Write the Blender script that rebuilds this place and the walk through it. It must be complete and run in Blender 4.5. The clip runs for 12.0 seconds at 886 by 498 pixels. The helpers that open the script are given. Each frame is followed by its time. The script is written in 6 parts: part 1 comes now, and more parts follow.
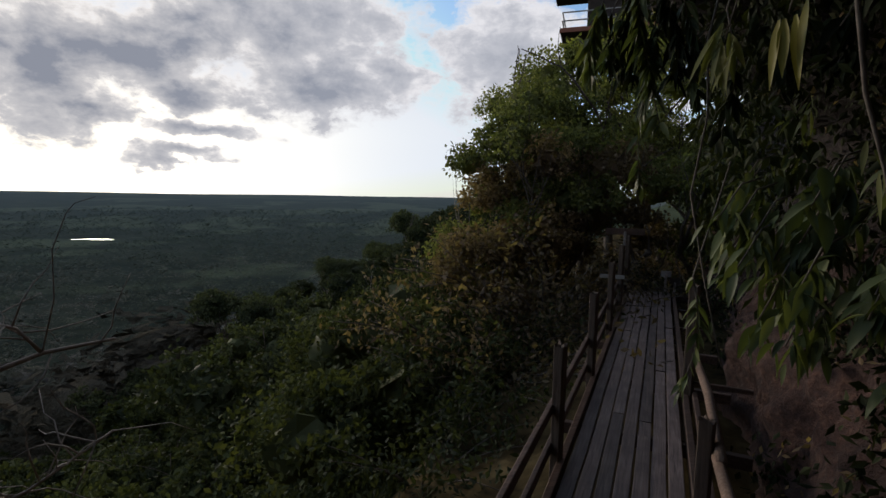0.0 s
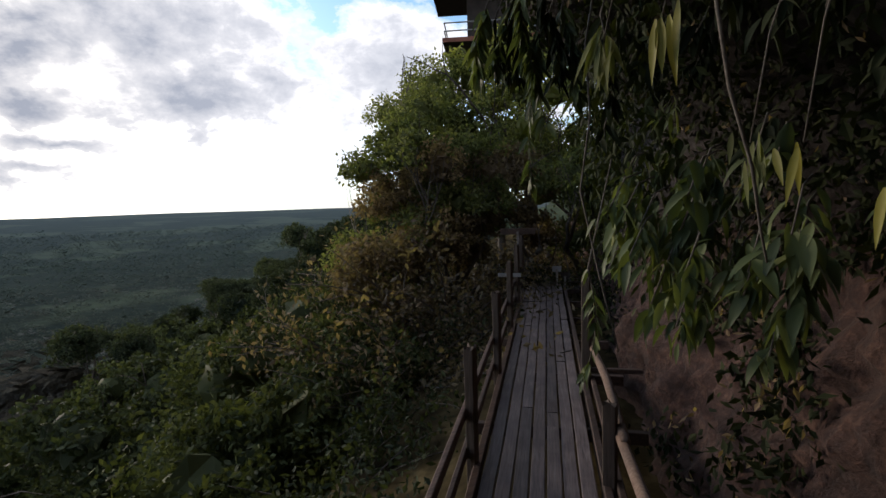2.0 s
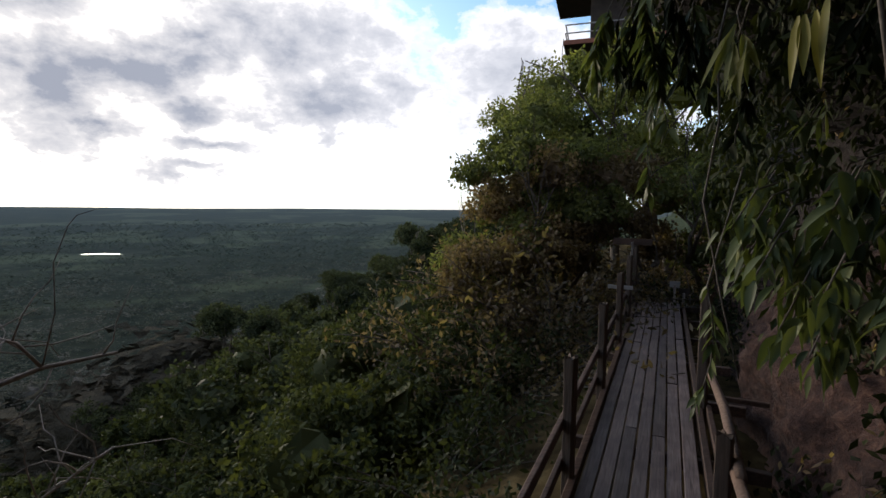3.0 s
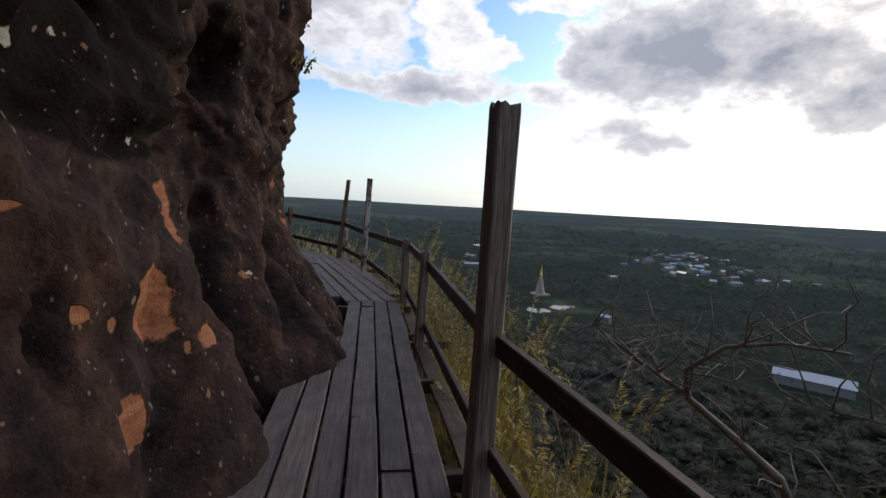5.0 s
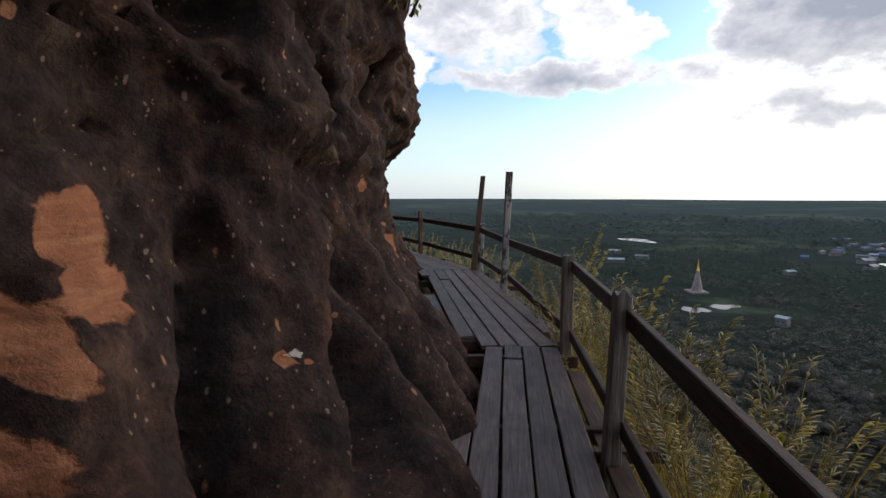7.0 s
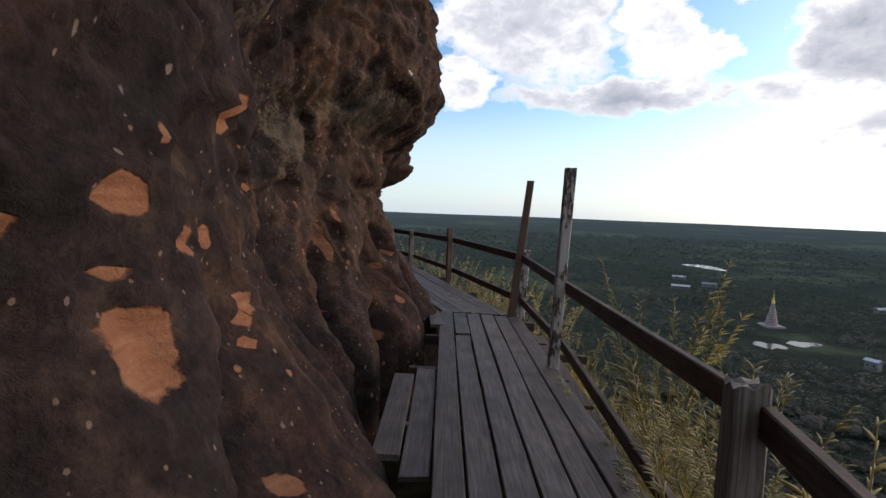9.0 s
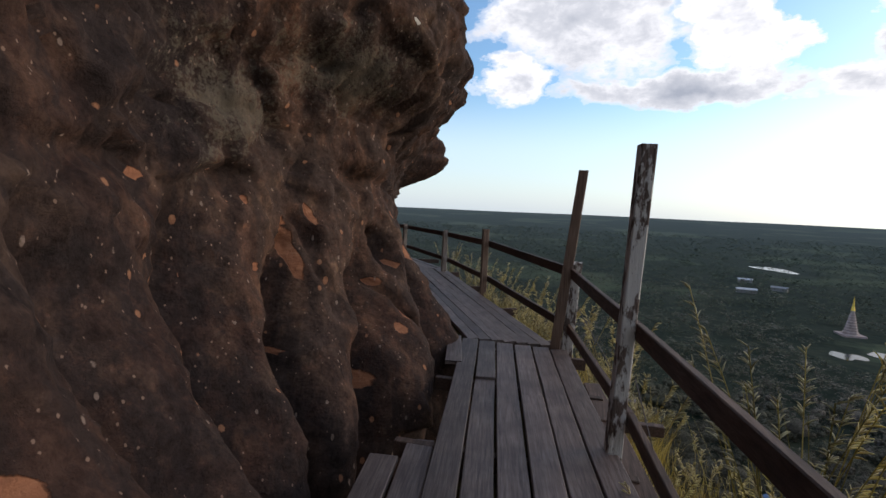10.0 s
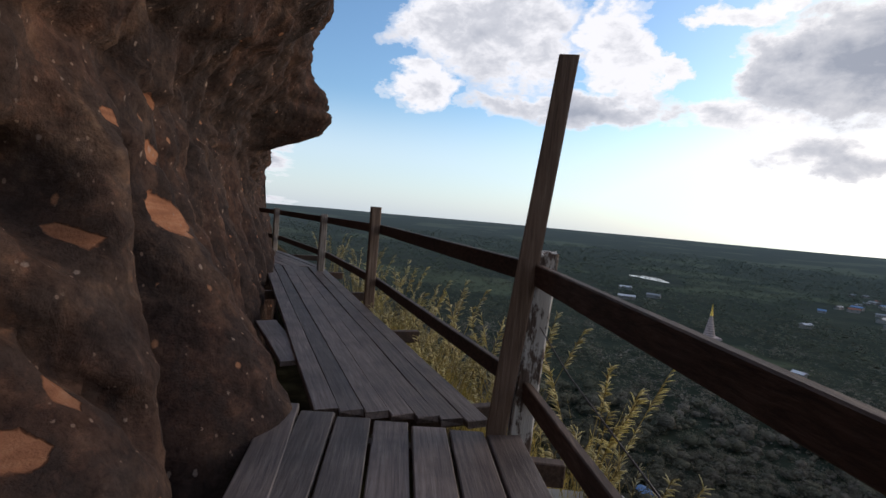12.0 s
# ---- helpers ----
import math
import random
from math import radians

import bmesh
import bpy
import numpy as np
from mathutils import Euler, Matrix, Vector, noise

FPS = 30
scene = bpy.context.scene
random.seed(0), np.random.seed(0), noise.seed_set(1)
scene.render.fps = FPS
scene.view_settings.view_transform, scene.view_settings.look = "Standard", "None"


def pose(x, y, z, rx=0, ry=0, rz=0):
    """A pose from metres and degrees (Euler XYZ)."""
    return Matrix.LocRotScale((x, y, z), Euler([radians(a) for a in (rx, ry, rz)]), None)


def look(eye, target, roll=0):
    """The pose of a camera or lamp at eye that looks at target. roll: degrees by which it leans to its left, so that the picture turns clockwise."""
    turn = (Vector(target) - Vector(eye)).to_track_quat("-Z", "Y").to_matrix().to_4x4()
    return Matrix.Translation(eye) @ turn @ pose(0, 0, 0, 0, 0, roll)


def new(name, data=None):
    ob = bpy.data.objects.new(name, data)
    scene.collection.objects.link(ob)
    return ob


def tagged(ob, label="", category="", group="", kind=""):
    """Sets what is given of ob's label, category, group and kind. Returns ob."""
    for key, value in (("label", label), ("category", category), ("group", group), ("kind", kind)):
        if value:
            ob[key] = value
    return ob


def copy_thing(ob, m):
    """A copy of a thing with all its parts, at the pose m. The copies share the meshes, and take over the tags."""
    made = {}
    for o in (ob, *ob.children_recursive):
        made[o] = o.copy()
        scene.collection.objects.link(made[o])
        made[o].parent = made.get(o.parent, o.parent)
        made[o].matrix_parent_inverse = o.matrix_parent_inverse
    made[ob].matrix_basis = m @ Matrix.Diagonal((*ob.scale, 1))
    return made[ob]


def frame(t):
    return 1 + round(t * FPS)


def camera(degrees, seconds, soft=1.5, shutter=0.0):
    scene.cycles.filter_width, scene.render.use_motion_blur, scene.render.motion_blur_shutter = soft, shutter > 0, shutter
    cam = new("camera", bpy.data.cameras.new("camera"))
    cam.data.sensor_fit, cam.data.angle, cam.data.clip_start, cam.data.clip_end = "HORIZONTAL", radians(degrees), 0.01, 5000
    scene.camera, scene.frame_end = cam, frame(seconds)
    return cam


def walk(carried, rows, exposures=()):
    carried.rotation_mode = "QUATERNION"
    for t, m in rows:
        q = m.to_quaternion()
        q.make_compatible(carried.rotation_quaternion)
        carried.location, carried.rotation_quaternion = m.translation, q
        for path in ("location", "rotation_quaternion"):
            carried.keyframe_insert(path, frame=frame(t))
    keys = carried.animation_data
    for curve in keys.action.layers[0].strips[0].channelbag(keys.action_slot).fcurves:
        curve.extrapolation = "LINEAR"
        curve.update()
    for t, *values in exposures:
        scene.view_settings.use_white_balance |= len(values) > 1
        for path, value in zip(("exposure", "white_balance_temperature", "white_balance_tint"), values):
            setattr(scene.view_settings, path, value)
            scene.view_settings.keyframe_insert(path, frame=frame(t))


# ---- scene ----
cam = camera(84.70, 12.0)
walk(cam, [
    (0, pose(-0.224, -1.650, 1.565, 83.73, -0.93, -102.14)),
    (0.5, pose(-0.108, -1.627, 1.547, 83.83, 2.03, -111.49)),
    (1, pose(-0.094, -1.634, 1.551, 84.03, 2.90, -114.86)),
    (1.5, pose(-0.095, -1.649, 1.551, 84.02, 2.55, -116.04)),
    (2, pose(-0.101, -1.658, 1.544, 84.59, 1.75, -114.44)),
    (2.5, pose(-0.104, -1.669, 1.540, 84.41, 1.12, -110.73)),
    (2.7, pose(-0.116, -1.665, 1.539, 84.74, 0.33, -107.85)),
    (4.3, pose(-0.337, -1.162, 1.571, 86.46, -2.18, -48.71)),
    (4.5, pose(-0.265, -0.946, 1.562, 86.24, -3.14, -37.03)),
    (5, pose(-0.326, -0.447, 1.543, 84.67, -3.22, -14.08)),
    (5.5, pose(-0.256, 0.106, 1.550, 85.90, -4.19, -0.56)),
    (6, pose(-0.228, 0.606, 1.545, 84.37, -4.14, -1.14)),
    (6.5, pose(-0.209, 1.230, 1.523, 81.84, -3.18, -0.57)),
    (7, pose(-0.160, 1.890, 1.570, 83.88, -0.12, 1.81)),
    (7.2, pose(-0.155, 2.141, 1.576, 86.33, -1.41, 2.11)),
    (8.8, pose(0.135, 4.866, 1.518, 84.25, -2.44, 6.40)),
    (9, pose(0.174, 5.169, 1.513, 85.63, -2.16, 8.51)),
    (9.5, pose(0.227, 6.022, 1.524, 87.79, -2.08, 12.26)),
    (10, pose(0.241, 6.834, 1.546, 85.06, -2.48, 14.54)),
    (10.5, pose(0.195, 7.682, 1.522, 86.94, -2.08, 17.53)),
    (11, pose(0.083, 8.499, 1.406, 91.60, -3.98, 12.22)),
    (11.3, pose(0.021, 9.018, 1.269, 91.54, 1.19, 7.03)),
    (11.5, pose(-0.014, 9.323, 1.186, 88.29, -3.71, 7.03)),
    (12, pose(-0.059, 9.883, 1.125, 86.18, -5.07, 3.42)),
], exposures=[(t, e, 6500, 14) for t, e in ((0, -0.2), (0.7, 0.0), (1.5, 0.3), (2.7, 0.4), (4.3, 0.1), (6.5, 0.25), (11.3, 0.25), (12, 0.1))])

# ---------------------------------------------------------------- world and sun
SUN_HEADING, SUN_ELEV = 62.0, 11.0      # degrees clockwise from +y, above the horizon


def nodes_of(tree):
    tree.nodes.clear()
    return tree.nodes, tree.links


def math_node(N, L, op, a, b=None, clamp=False):
    n = N.new("ShaderNodeMath")
    n.operation, n.use_clamp = op, clamp
    for i, v in enumerate((a, b)):
        if v is None:
            continue
        if isinstance(v, (int, float)):
            n.inputs[i].default_value = v
        else:
            L.new(v, n.inputs[i])
    return n.outputs[0]


def ramp(N, L, fac, stops, mode="LINEAR"):
    n = N.new("ShaderNodeValToRGB")
    n.color_ramp.interpolation = mode
    el = n.color_ramp.elements
    while len(el) < len(stops):
        el.new(0.5)
    for e, (p, c) in zip(el, stops):
        e.position = p
        e.color = (*c, 1) if len(c) == 3 else c
    L.new(fac, n.inputs[0])
    return n.outputs[0]


def mix(N, L, fac, a, b, blend="MIX"):
    n = N.new("ShaderNodeMix")
    n.data_type, n.blend_type = "RGBA", blend
    for sock, v in ((n.inputs[0], fac), (n.inputs[6], a), (n.inputs[7], b)):
        if isinstance(v, (int, float)):
            sock.default_value = v
        elif isinstance(v, tuple):
            sock.default_value = (*v, 1)
        else:
            L.new(v, sock)
    return n.outputs[2]


def noise_tex(N, L, vec, scale, detail=4, rough=0.55, distortion=0.0):
    n = N.new("ShaderNodeTexNoise")
    n.inputs["Scale"].default_value, n.inputs["Detail"].default_value = scale, detail
    n.inputs["Roughness"].default_value, n.inputs["Distortion"].default_value = rough, distortion
    if vec is not None:
        L.new(vec, n.inputs["Vector"])
    return n.outputs[0]


def stretch(N, L, vec, s):
    n = N.new("ShaderNodeVectorMath")
    n.operation = "MULTIPLY"
    n.inputs[1].default_value = s
    L.new(vec, n.inputs[0])
    return n.outputs[0]


# clouds in sight: heading and height of the middle, half width, half height (degrees), how grey the core is
CLOUDS = [
    (38.5, 16.6, 9.5, 4.0, 1.0), (57.0, 11.6, 8.5, 3.4, 0.8), (69.0, 13.2, 9.0, 3.4, 1.0), (63.5, 10.6, 6.0, 5.0, 0.9), (85.0, 17.5, 13.0, 4.2, 0.75),
    (75.5, 10.4, 6.0, 1.9, 0.9), (77.0, 6.4, 5.0, 0.9, 0.7), (75.0, 3.3, 4.2, 0.7, 0.6), (88.5, 11.6, 7.0, 3.0, 0.85), (109.5, 15.0, 7.0, 6.0, 0.55),
    (1.0, 20.6, 9.0, 4.6, 0.48), (-7.5, 14.0, 4.2, 2.2, 0.25), (15.2, 19.2, 3.2, 3.6, 0.15), (10.0, 13.5, 9.0, 1.7, 0.75), (19.2, 17.6, 1.9, 1.1, 0.1),
    (26.4, 21.4, 3.0, 1.1, 0.1), (35.8, 8.4, 5.0, 1.7, 0.55), (26.5, 12.6, 6.0, 1.6, 0.35), (49.5, 20.6, 7.0, 3.0, 0.3), (30.0, 17.0, 3.6, 2.2, 0.7),
    (48.0, 15.4, 7.0, 3.0, 0.85), (62.0, 18.5, 6.0, 3.0, 0.6), (74.0, 15.0, 7.0, 2.6, 0.9), (96.0, 13.0, 4.0, 2.4, 0.5), (66.0, 7.6, 5.0, 1.4, 0.8)]


def make_world():
    w = bpy.data.worlds.new("sky")
    scene.world = w
    w.use_nodes = True
    N, L = nodes_of(w.node_tree)
    sky = N.new("ShaderNodeTexSky")
    sky.sky_type, sky.sun_disc = "NISHITA", False
    sky.sun_elevation, sky.sun_rotation = radians(SUN_ELEV), radians(SUN_HEADING)
    sky.air_density, sky.dust_density, sky.ozone_density = 1.0, 1.5, 1.5
    co = N.new("ShaderNodeTexCoord")
    ray = co.outputs["Generated"]
    sep = N.new("ShaderNodeSeparateXYZ")
    L.new(ray, sep.inputs[0])

    def op(kind, a, b=None, clamp=False):
        return math_node(N, L, kind, a, b, clamp)
    up = op("MAXIMUM", sep.outputs[2], 0.0)
    # heading and height of the ray in degrees, shaken by noise so that outlines billow
    flat = stretch(N, L, ray, (1.0, 1.0, 1.7))
    shake = N.new("ShaderNodeTexNoise")
    shake.inputs["Scale"].default_value, shake.inputs["Detail"].default_value, shake.inputs["Roughness"].default_value = 7.0, 9.0, 0.58
    L.new(flat, shake.inputs["Vector"])
    shv = N.new("ShaderNodeSeparateXYZ")
    L.new(shake.outputs["Color"], shv.inputs[0])
    head = op("MULTIPLY", op("ARCTAN2", sep.outputs[0], sep.outputs[1]), 57.2958)
    tall = op("MULTIPLY", op("ARCSINE", sep.outputs[2]), 57.2958)
    hx = op("ADD", head, op("MULTIPLY", op("SUBTRACT", shv.outputs[0], 0.5), 17.0))
    vx = op("ADD", tall, op("MULTIPLY", op("SUBTRACT", shv.outputs[1], 0.5), 8.0))
    body, grey = None, None
    for a, e, ha, he, dk in CLOUDS:
        u = op("DIVIDE", op("SUBTRACT", hx, a), ha * 1.35)
        v = op("DIVIDE", op("SUBTRACT", vx, e), he * 1.45)
        d = op("SUBTRACT", 1.0, op("SQRT", op("ADD", op("MULTIPLY", u, u), op("MULTIPLY", v, v))))
        body = d if body is None else op("MAXIMUM", body, d)
        # the underside is the greyer
        g = op("MULTIPLY", op("MAXIMUM", op("SUBTRACT", d, op("MULTIPLY", v, 0.10)), 0.0), dk)
        grey = g if grey is None else op("MAXIMUM", grey, g)
    # elsewhere the same broken cloud goes on over the whole sky
    den = op("ADD", up, 0.12)
    comb = N.new("ShaderNodeCombineXYZ")
    L.new(op("DIVIDE", sep.outputs[0], den), comb.inputs[0]), L.new(op("DIVIDE", sep.outputs[1], den), comb.inputs[1])
    rest = op("MULTIPLY", op("SUBTRACT", noise_tex(N, L, comb.outputs[0], 0.8, 9, 0.58), 0.47), 3.4)
    aside = op("MULTIPLY", op("SUBTRACT", op("ABSOLUTE", op("SUBTRACT", head, 49.0)), 64.0), 0.12)
    above = op("MULTIPLY", op("SUBTRACT", tall, 22.5), 0.30)
    other = op("MINIMUM", op("MAXIMUM", op("MAXIMUM", aside, above), 0.0), 1.0)
    rest = op("SUBTRACT", op("MULTIPLY", rest, other), op("MULTIPLY", op("SUBTRACT", 1.0, other), 0.6))
    body = op("MAXIMUM", body, rest)
    grey = op("MAXIMUM", grey, op("MULTIPLY", rest, 0.8))
    fine = noise_tex(N, L, flat, 17.0, 10, 0.62, 0.2)
    tuft = op("SUBTRACT", fine, 0.5)
    body = op("ADD", body, op("MULTIPLY", tuft, 0.95))
    cover = ramp(N, L, body, [(-0.0, (0, 0, 0)), (0.10, (0.4, 0.4, 0.4)), (0.30, (1, 1, 1))], "EASE")
    thick = ramp(N, L, op("ADD", grey, op("MULTIPLY", tuft, 1.1)), [(0.10, (0, 0, 0)), (0.34, (0.55, 0.55, 0.55)), (0.80, (1, 1, 1))])
    sx, sy, ce = math.sin(radians(SUN_HEADING)), math.cos(radians(SUN_HEADING)), math.cos(radians(SUN_ELEV))
    dot = N.new("ShaderNodeVectorMath")
    dot.operation = "DOT_PRODUCT"
    dot.inputs[1].default_value = (sx * ce, sy * ce, math.sin(radians(SUN_ELEV)))
    L.new(ray, dot.inputs[0])
    near = op("POWER", op("MAXIMUM", dot.outputs["Value"], 0.0), 9.0)
    lit = mix(N, L, near, (0.88, 0.90, 0.93), (1.12, 1.09, 1.02))
    dark = mix(N, L, near, (0.36, 0.40, 0.47), (0.30, 0.33, 0.39))
    cloud = mix(N, L, thick, lit, dark)
    skyc = mix(N, L, 1.0, sky.outputs[0], (SKY_GAIN * 0.74, SKY_GAIN * 0.95, SKY_GAIN * 1.14), "MULTIPLY")
    skyc = mix(N, L, 1.0, skyc, (0.86, 0.93, 1.0), "DARKEN")
    # bright haze low over the horizon, strongest under the sun
    low = ramp(N, L, up, [(0.0, (1, 1, 1)), (0.10, (0.8, 0.8, 0.8)), (0.24, (0, 0, 0))], "EASE")
    haze = mix(N, L, near, (0.80, 0.92, 1.02), (2.3, 2.1, 1.6))
    amount = op("MULTIPLY", low, op("ADD", 0.6, op("MULTIPLY", near, 0.4)), True)
    clear = mix(N, L, amount, skyc, haze)
    out_c = mix(N, L, cover, clear, cloud)
    bg = N.new("ShaderNodeBackground")
    bg.inputs[1].default_value = 1.0
    L.new(out_c, bg.inputs[0])
    out = N.new("ShaderNodeOutputWorld")
    L.new(bg.outputs[0], out.inputs[0])


SKY_GAIN = 0.215
make_world()
sun = new("sun", bpy.data.lights.new("sun", "SUN"))
sun.data.energy, sun.data.angle, sun.data.color = 1.7, radians(14), (1.0, 0.86, 0.70)
_s = Vector((math.sin(radians(SUN_HEADING)) * math.cos(radians(SUN_ELEV)), math.cos(radians(SUN_HEADING)) * math.cos(radians(SUN_ELEV)), math.sin(radians(SUN_ELEV))))
sun.matrix_world = look(_s * 100, (0, 0, 0))

# ---------------------------------------------------------------- materials


def material(name, build):
    m = bpy.data.materials.new(name)
    m.use_nodes = True
    N, L = nodes_of(m.node_tree)
    bsdf, out = N.new("ShaderNodeBsdfPrincipled"), N.new("ShaderNodeOutputMaterial")
    L.new(bsdf.outputs[0], out.inputs[0])
    co = N.new("ShaderNodeTexCoord")
    build(N, L, bsdf, co.outputs["Object"])
    return m


def bump(N, L, bsdf, height, strength=0.4, dist=0.02):
    b = N.new("ShaderNodeBump")
    b.inputs["Strength"].default_value, b.inputs["Distance"].default_value = strength, dist
    L.new(height, b.inputs["Height"])
    L.new(b.outputs[0], bsdf.inputs["Normal"])


def attr(N, name):
    a = N.new("ShaderNodeAttribute")
    a.attribute_name = name
    return a.outputs["Fac"]


def b_rock(N, L, bsdf, co):
    big = noise_tex(N, L, co, 0.9, 6, 0.6)
    mid = noise_tex(N, L, co, 4.0, 8, 0.65)
    fine = noise_tex(N, L, co, 28.0, 6, 0.7)
    streak = noise_tex(N, L, stretch(N, L, co, (3.0, 3.0, 0.55)), 2.0, 6, 0.6)
    blot = noise_tex(N, L, co, 2.1, 9, 0.62, 0.4)
    brown = ramp(N, L, mid, [(0.32, (0.023, 0.016, 0.015)), (0.5, (0.046, 0.031, 0.026)), (0.68, (0.085, 0.056, 0.042))])
    black = ramp(N, L, mid, [(0.35, (0.017, 0.0130, 0.0125)), (0.55, (0.038, 0.028, 0.026)), (0.7, (0.062, 0.046, 0.040))])
    base = mix(N, L, ramp(N, L, blot, [(0.45, (0, 0, 0)), (0.53, (1, 1, 1))]), black, brown)
    red = mix(N, L, ramp(N, L, big, [(0.47, (0, 0, 0)), (0.60, (0.6, 0.6, 0.6))]), base, ramp(N, L, mid, [(0.35, (0.030, 0.018, 0.016)), (0.65, (0.100, 0.052, 0.035))]))
    dark = mix(N, L, ramp(N, L, streak, [(0.42, (0.8, 0.8, 0.8)), (0.53, (0, 0, 0))]), red, (0.030, 0.0225, 0.021))
    grit = ramp(N, L, fine, [(0.3, (0.78, 0.78, 0.78)), (0.5, (0.98, 0.98, 0.98)), (0.7, (1.25, 1.22, 1.2))])
    dark = mix(N, L, 1.0, dark, grit, "MULTIPLY")
    crust = noise_tex(N, L, co, 11.0, 9, 0.72, 0.3)
    dark = mix(N, L, ramp(N, L, crust, [(0.50, (0, 0, 0)), (0.62, (0.5, 0.5, 0.5))]), dark, mix(N, L, 1.0, dark, (0.42, 0.40, 0.42), "MULTIPLY"))
    dark = mix(N, L, ramp(N, L, crust, [(0.34, (0.6, 0.6, 0.6)), (0.44, (0, 0, 0))]), dark, mix(N, L, 1.0, dark, (1.9, 1.6, 1.42), "MULTIPLY"))
    # near-black above the ledge at low y, darker in patches at the foot
    dark_amount = math_node(N, L, "ADD", attr(N, "dark_zone"), math_node(N, L, "MULTIPLY", math_node(N, L, "SUBTRACT", mid, 0.5), 0.8))
    dark = mix(N, L, ramp(N, L, dark_amount, [(0.38, (0, 0, 0)), (0.58, (0.95, 0.95, 0.95))]), dark, (0.010, 0.0075, 0.006))
    # the skin is thinner and browner round the far bend
    dark = mix(N, L, attr(N, "fresh"), dark, mix(N, L, 1.0, dark, (1.85, 1.7, 1.48), "MULTIPLY"))
    # grey lichen crust
    li = math_node(N, L, "ADD", attr(N, "lichen"), math_node(N, L, "MULTIPLY", math_node(N, L, "SUBTRACT", mid, 0.5), 1.6))
    li = math_node(N, L, "ADD", li, math_node(N, L, "MULTIPLY", math_node(N, L, "SUBTRACT", fine, 0.5), 2.6))
    lich = mix(N, L, ramp(N, L, li, [(0.62, (0, 0, 0)), (0.9, (0.55, 0.55, 0.55))]), dark, (0.12, 0.105, 0.078))
    # bare sandstone where the dark skin has flaked off
    e = math_node(N, L, "ADD", attr(N, "bare"), math_node(N, L, "MULTIPLY", math_node(N, L, "SUBTRACT", mid, 0.5), 0.6))
    e = math_node(N, L, "ADD", e, math_node(N, L, "MULTIPLY", math_node(N, L, "SUBTRACT", fine, 0.5), 0.08))
    bare = ramp(N, L, e, [(0.47, (0, 0, 0)), (0.53, (1, 1, 1))])
    lay = noise_tex(N, L, stretch(N, L, co, (1.0, 1.0, 7.0)), 3.0, 5, 0.6, 0.6)
    sand = ramp(N, L, lay, [(0.3, (0.19, 0.082, 0.046)), (0.55, (0.285, 0.125, 0.068)), (0.75, (0.36, 0.185, 0.11))])
    # pock marks of small flakes
    v = N.new("ShaderNodeTexVoronoi")
    v.inputs["Scale"].default_value = 5.0
    L.new(stretch(N, L, co, (1.0, 1.0, 0.62)), v.inputs["Vector"])
    pk = math_node(N, L, "ADD", v.outputs["Distance"], math_node(N, L, "MULTIPLY", mid, 0.35))
    sel = math_node(N, L, "GREATER_THAN", noise_tex(N, L, co, 2.2, 2), 0.43)
    pock = math_node(N, L, "MULTIPLY", ramp(N, L, pk, [(0.25, (1, 1, 1)), (0.28, (0, 0, 0))]), sel)
    col = mix(N, L, math_node(N, L, "MULTIPLY", pock, 0.8), lich, (0.33, 0.16, 0.09))
    col = mix(N, L, bare, col, sand)
    # white droppings and lichen flecks
    v2 = N.new("ShaderNodeTexVoronoi")
    v2.inputs["Scale"].default_value = 9.0
    L.new(stretch(N, L, co, (1.0, 1.0, 0.45)), v2.inputs["Vector"])
    fl = math_node(N, L, "ADD", v2.outputs["Distance"], math_node(N, L, "MULTIPLY", fine, 0.22))
    sel2 = math_node(N, L, "GREATER_THAN", noise_tex(N, L, co, 1.3, 2), 0.42)
    fleck = math_node(N, L, "MULTIPLY", ramp(N, L, fl, [(0.18, (1, 1, 1)), (0.215, (0, 0, 0))]), sel2)
    col = mix(N, L, math_node(N, L, "MULTIPLY", fleck, 0.5), col, (0.36, 0.27, 0.22))
    drop = math_node(N, L, "ADD", attr(N, "white"), math_node(N, L, "MULTIPLY", math_node(N, L, "SUBTRACT", crust, 0.5), 1.4))
    col = mix(N, L, ramp(N, L, drop, [(0.58, (0, 0, 0)), (0.66, (0.85, 0.85, 0.85))]), col, (0.55, 0.52, 0.46))
    # tiny pale specks
    v3 = N.new("ShaderNodeTexVoronoi")
    v3.inputs["Scale"].default_value = 19.0
    L.new(stretch(N, L, co, (1.0, 1.0, 0.6)), v3.inputs["Vector"])
    sp = math_node(N, L, "ADD", v3.outputs["Distance"], math_node(N, L, "MULTIPLY", fine, 0.3))
    sel3 = math_node(N, L, "GREATER_THAN", mid, 0.45)
    speck = math_node(N, L, "MULTIPLY", ramp(N, L, sp, [(0.24, (1, 1, 1)), (0.28, (0, 0, 0))]), sel3)
    col = mix(N, L, math_node(N, L, "MULTIPLY", speck, 0.7), col, (0.27, 0.18, 0.135))
    L.new(col, bsdf.inputs["Base Color"])
    bsdf.inputs["Roughness"].default_value = 0.88
    bsdf.inputs["Specular IOR Level"].default_value = 0.05
    h = math_node(N, L, "ADD", math_node(N, L, "MULTIPLY", mid, 0.7), math_node(N, L, "MULTIPLY", crust, 0.45))
    h = math_node(N, L, "SUBTRACT", h, math_node(N, L, "MULTIPLY", bare, 0.25))
    bump(N, L, bsdf, math_node(N, L, "ADD", h, math_node(N, L, "MULTIPLY", blot, 0.8)), 0.9, 0.045)


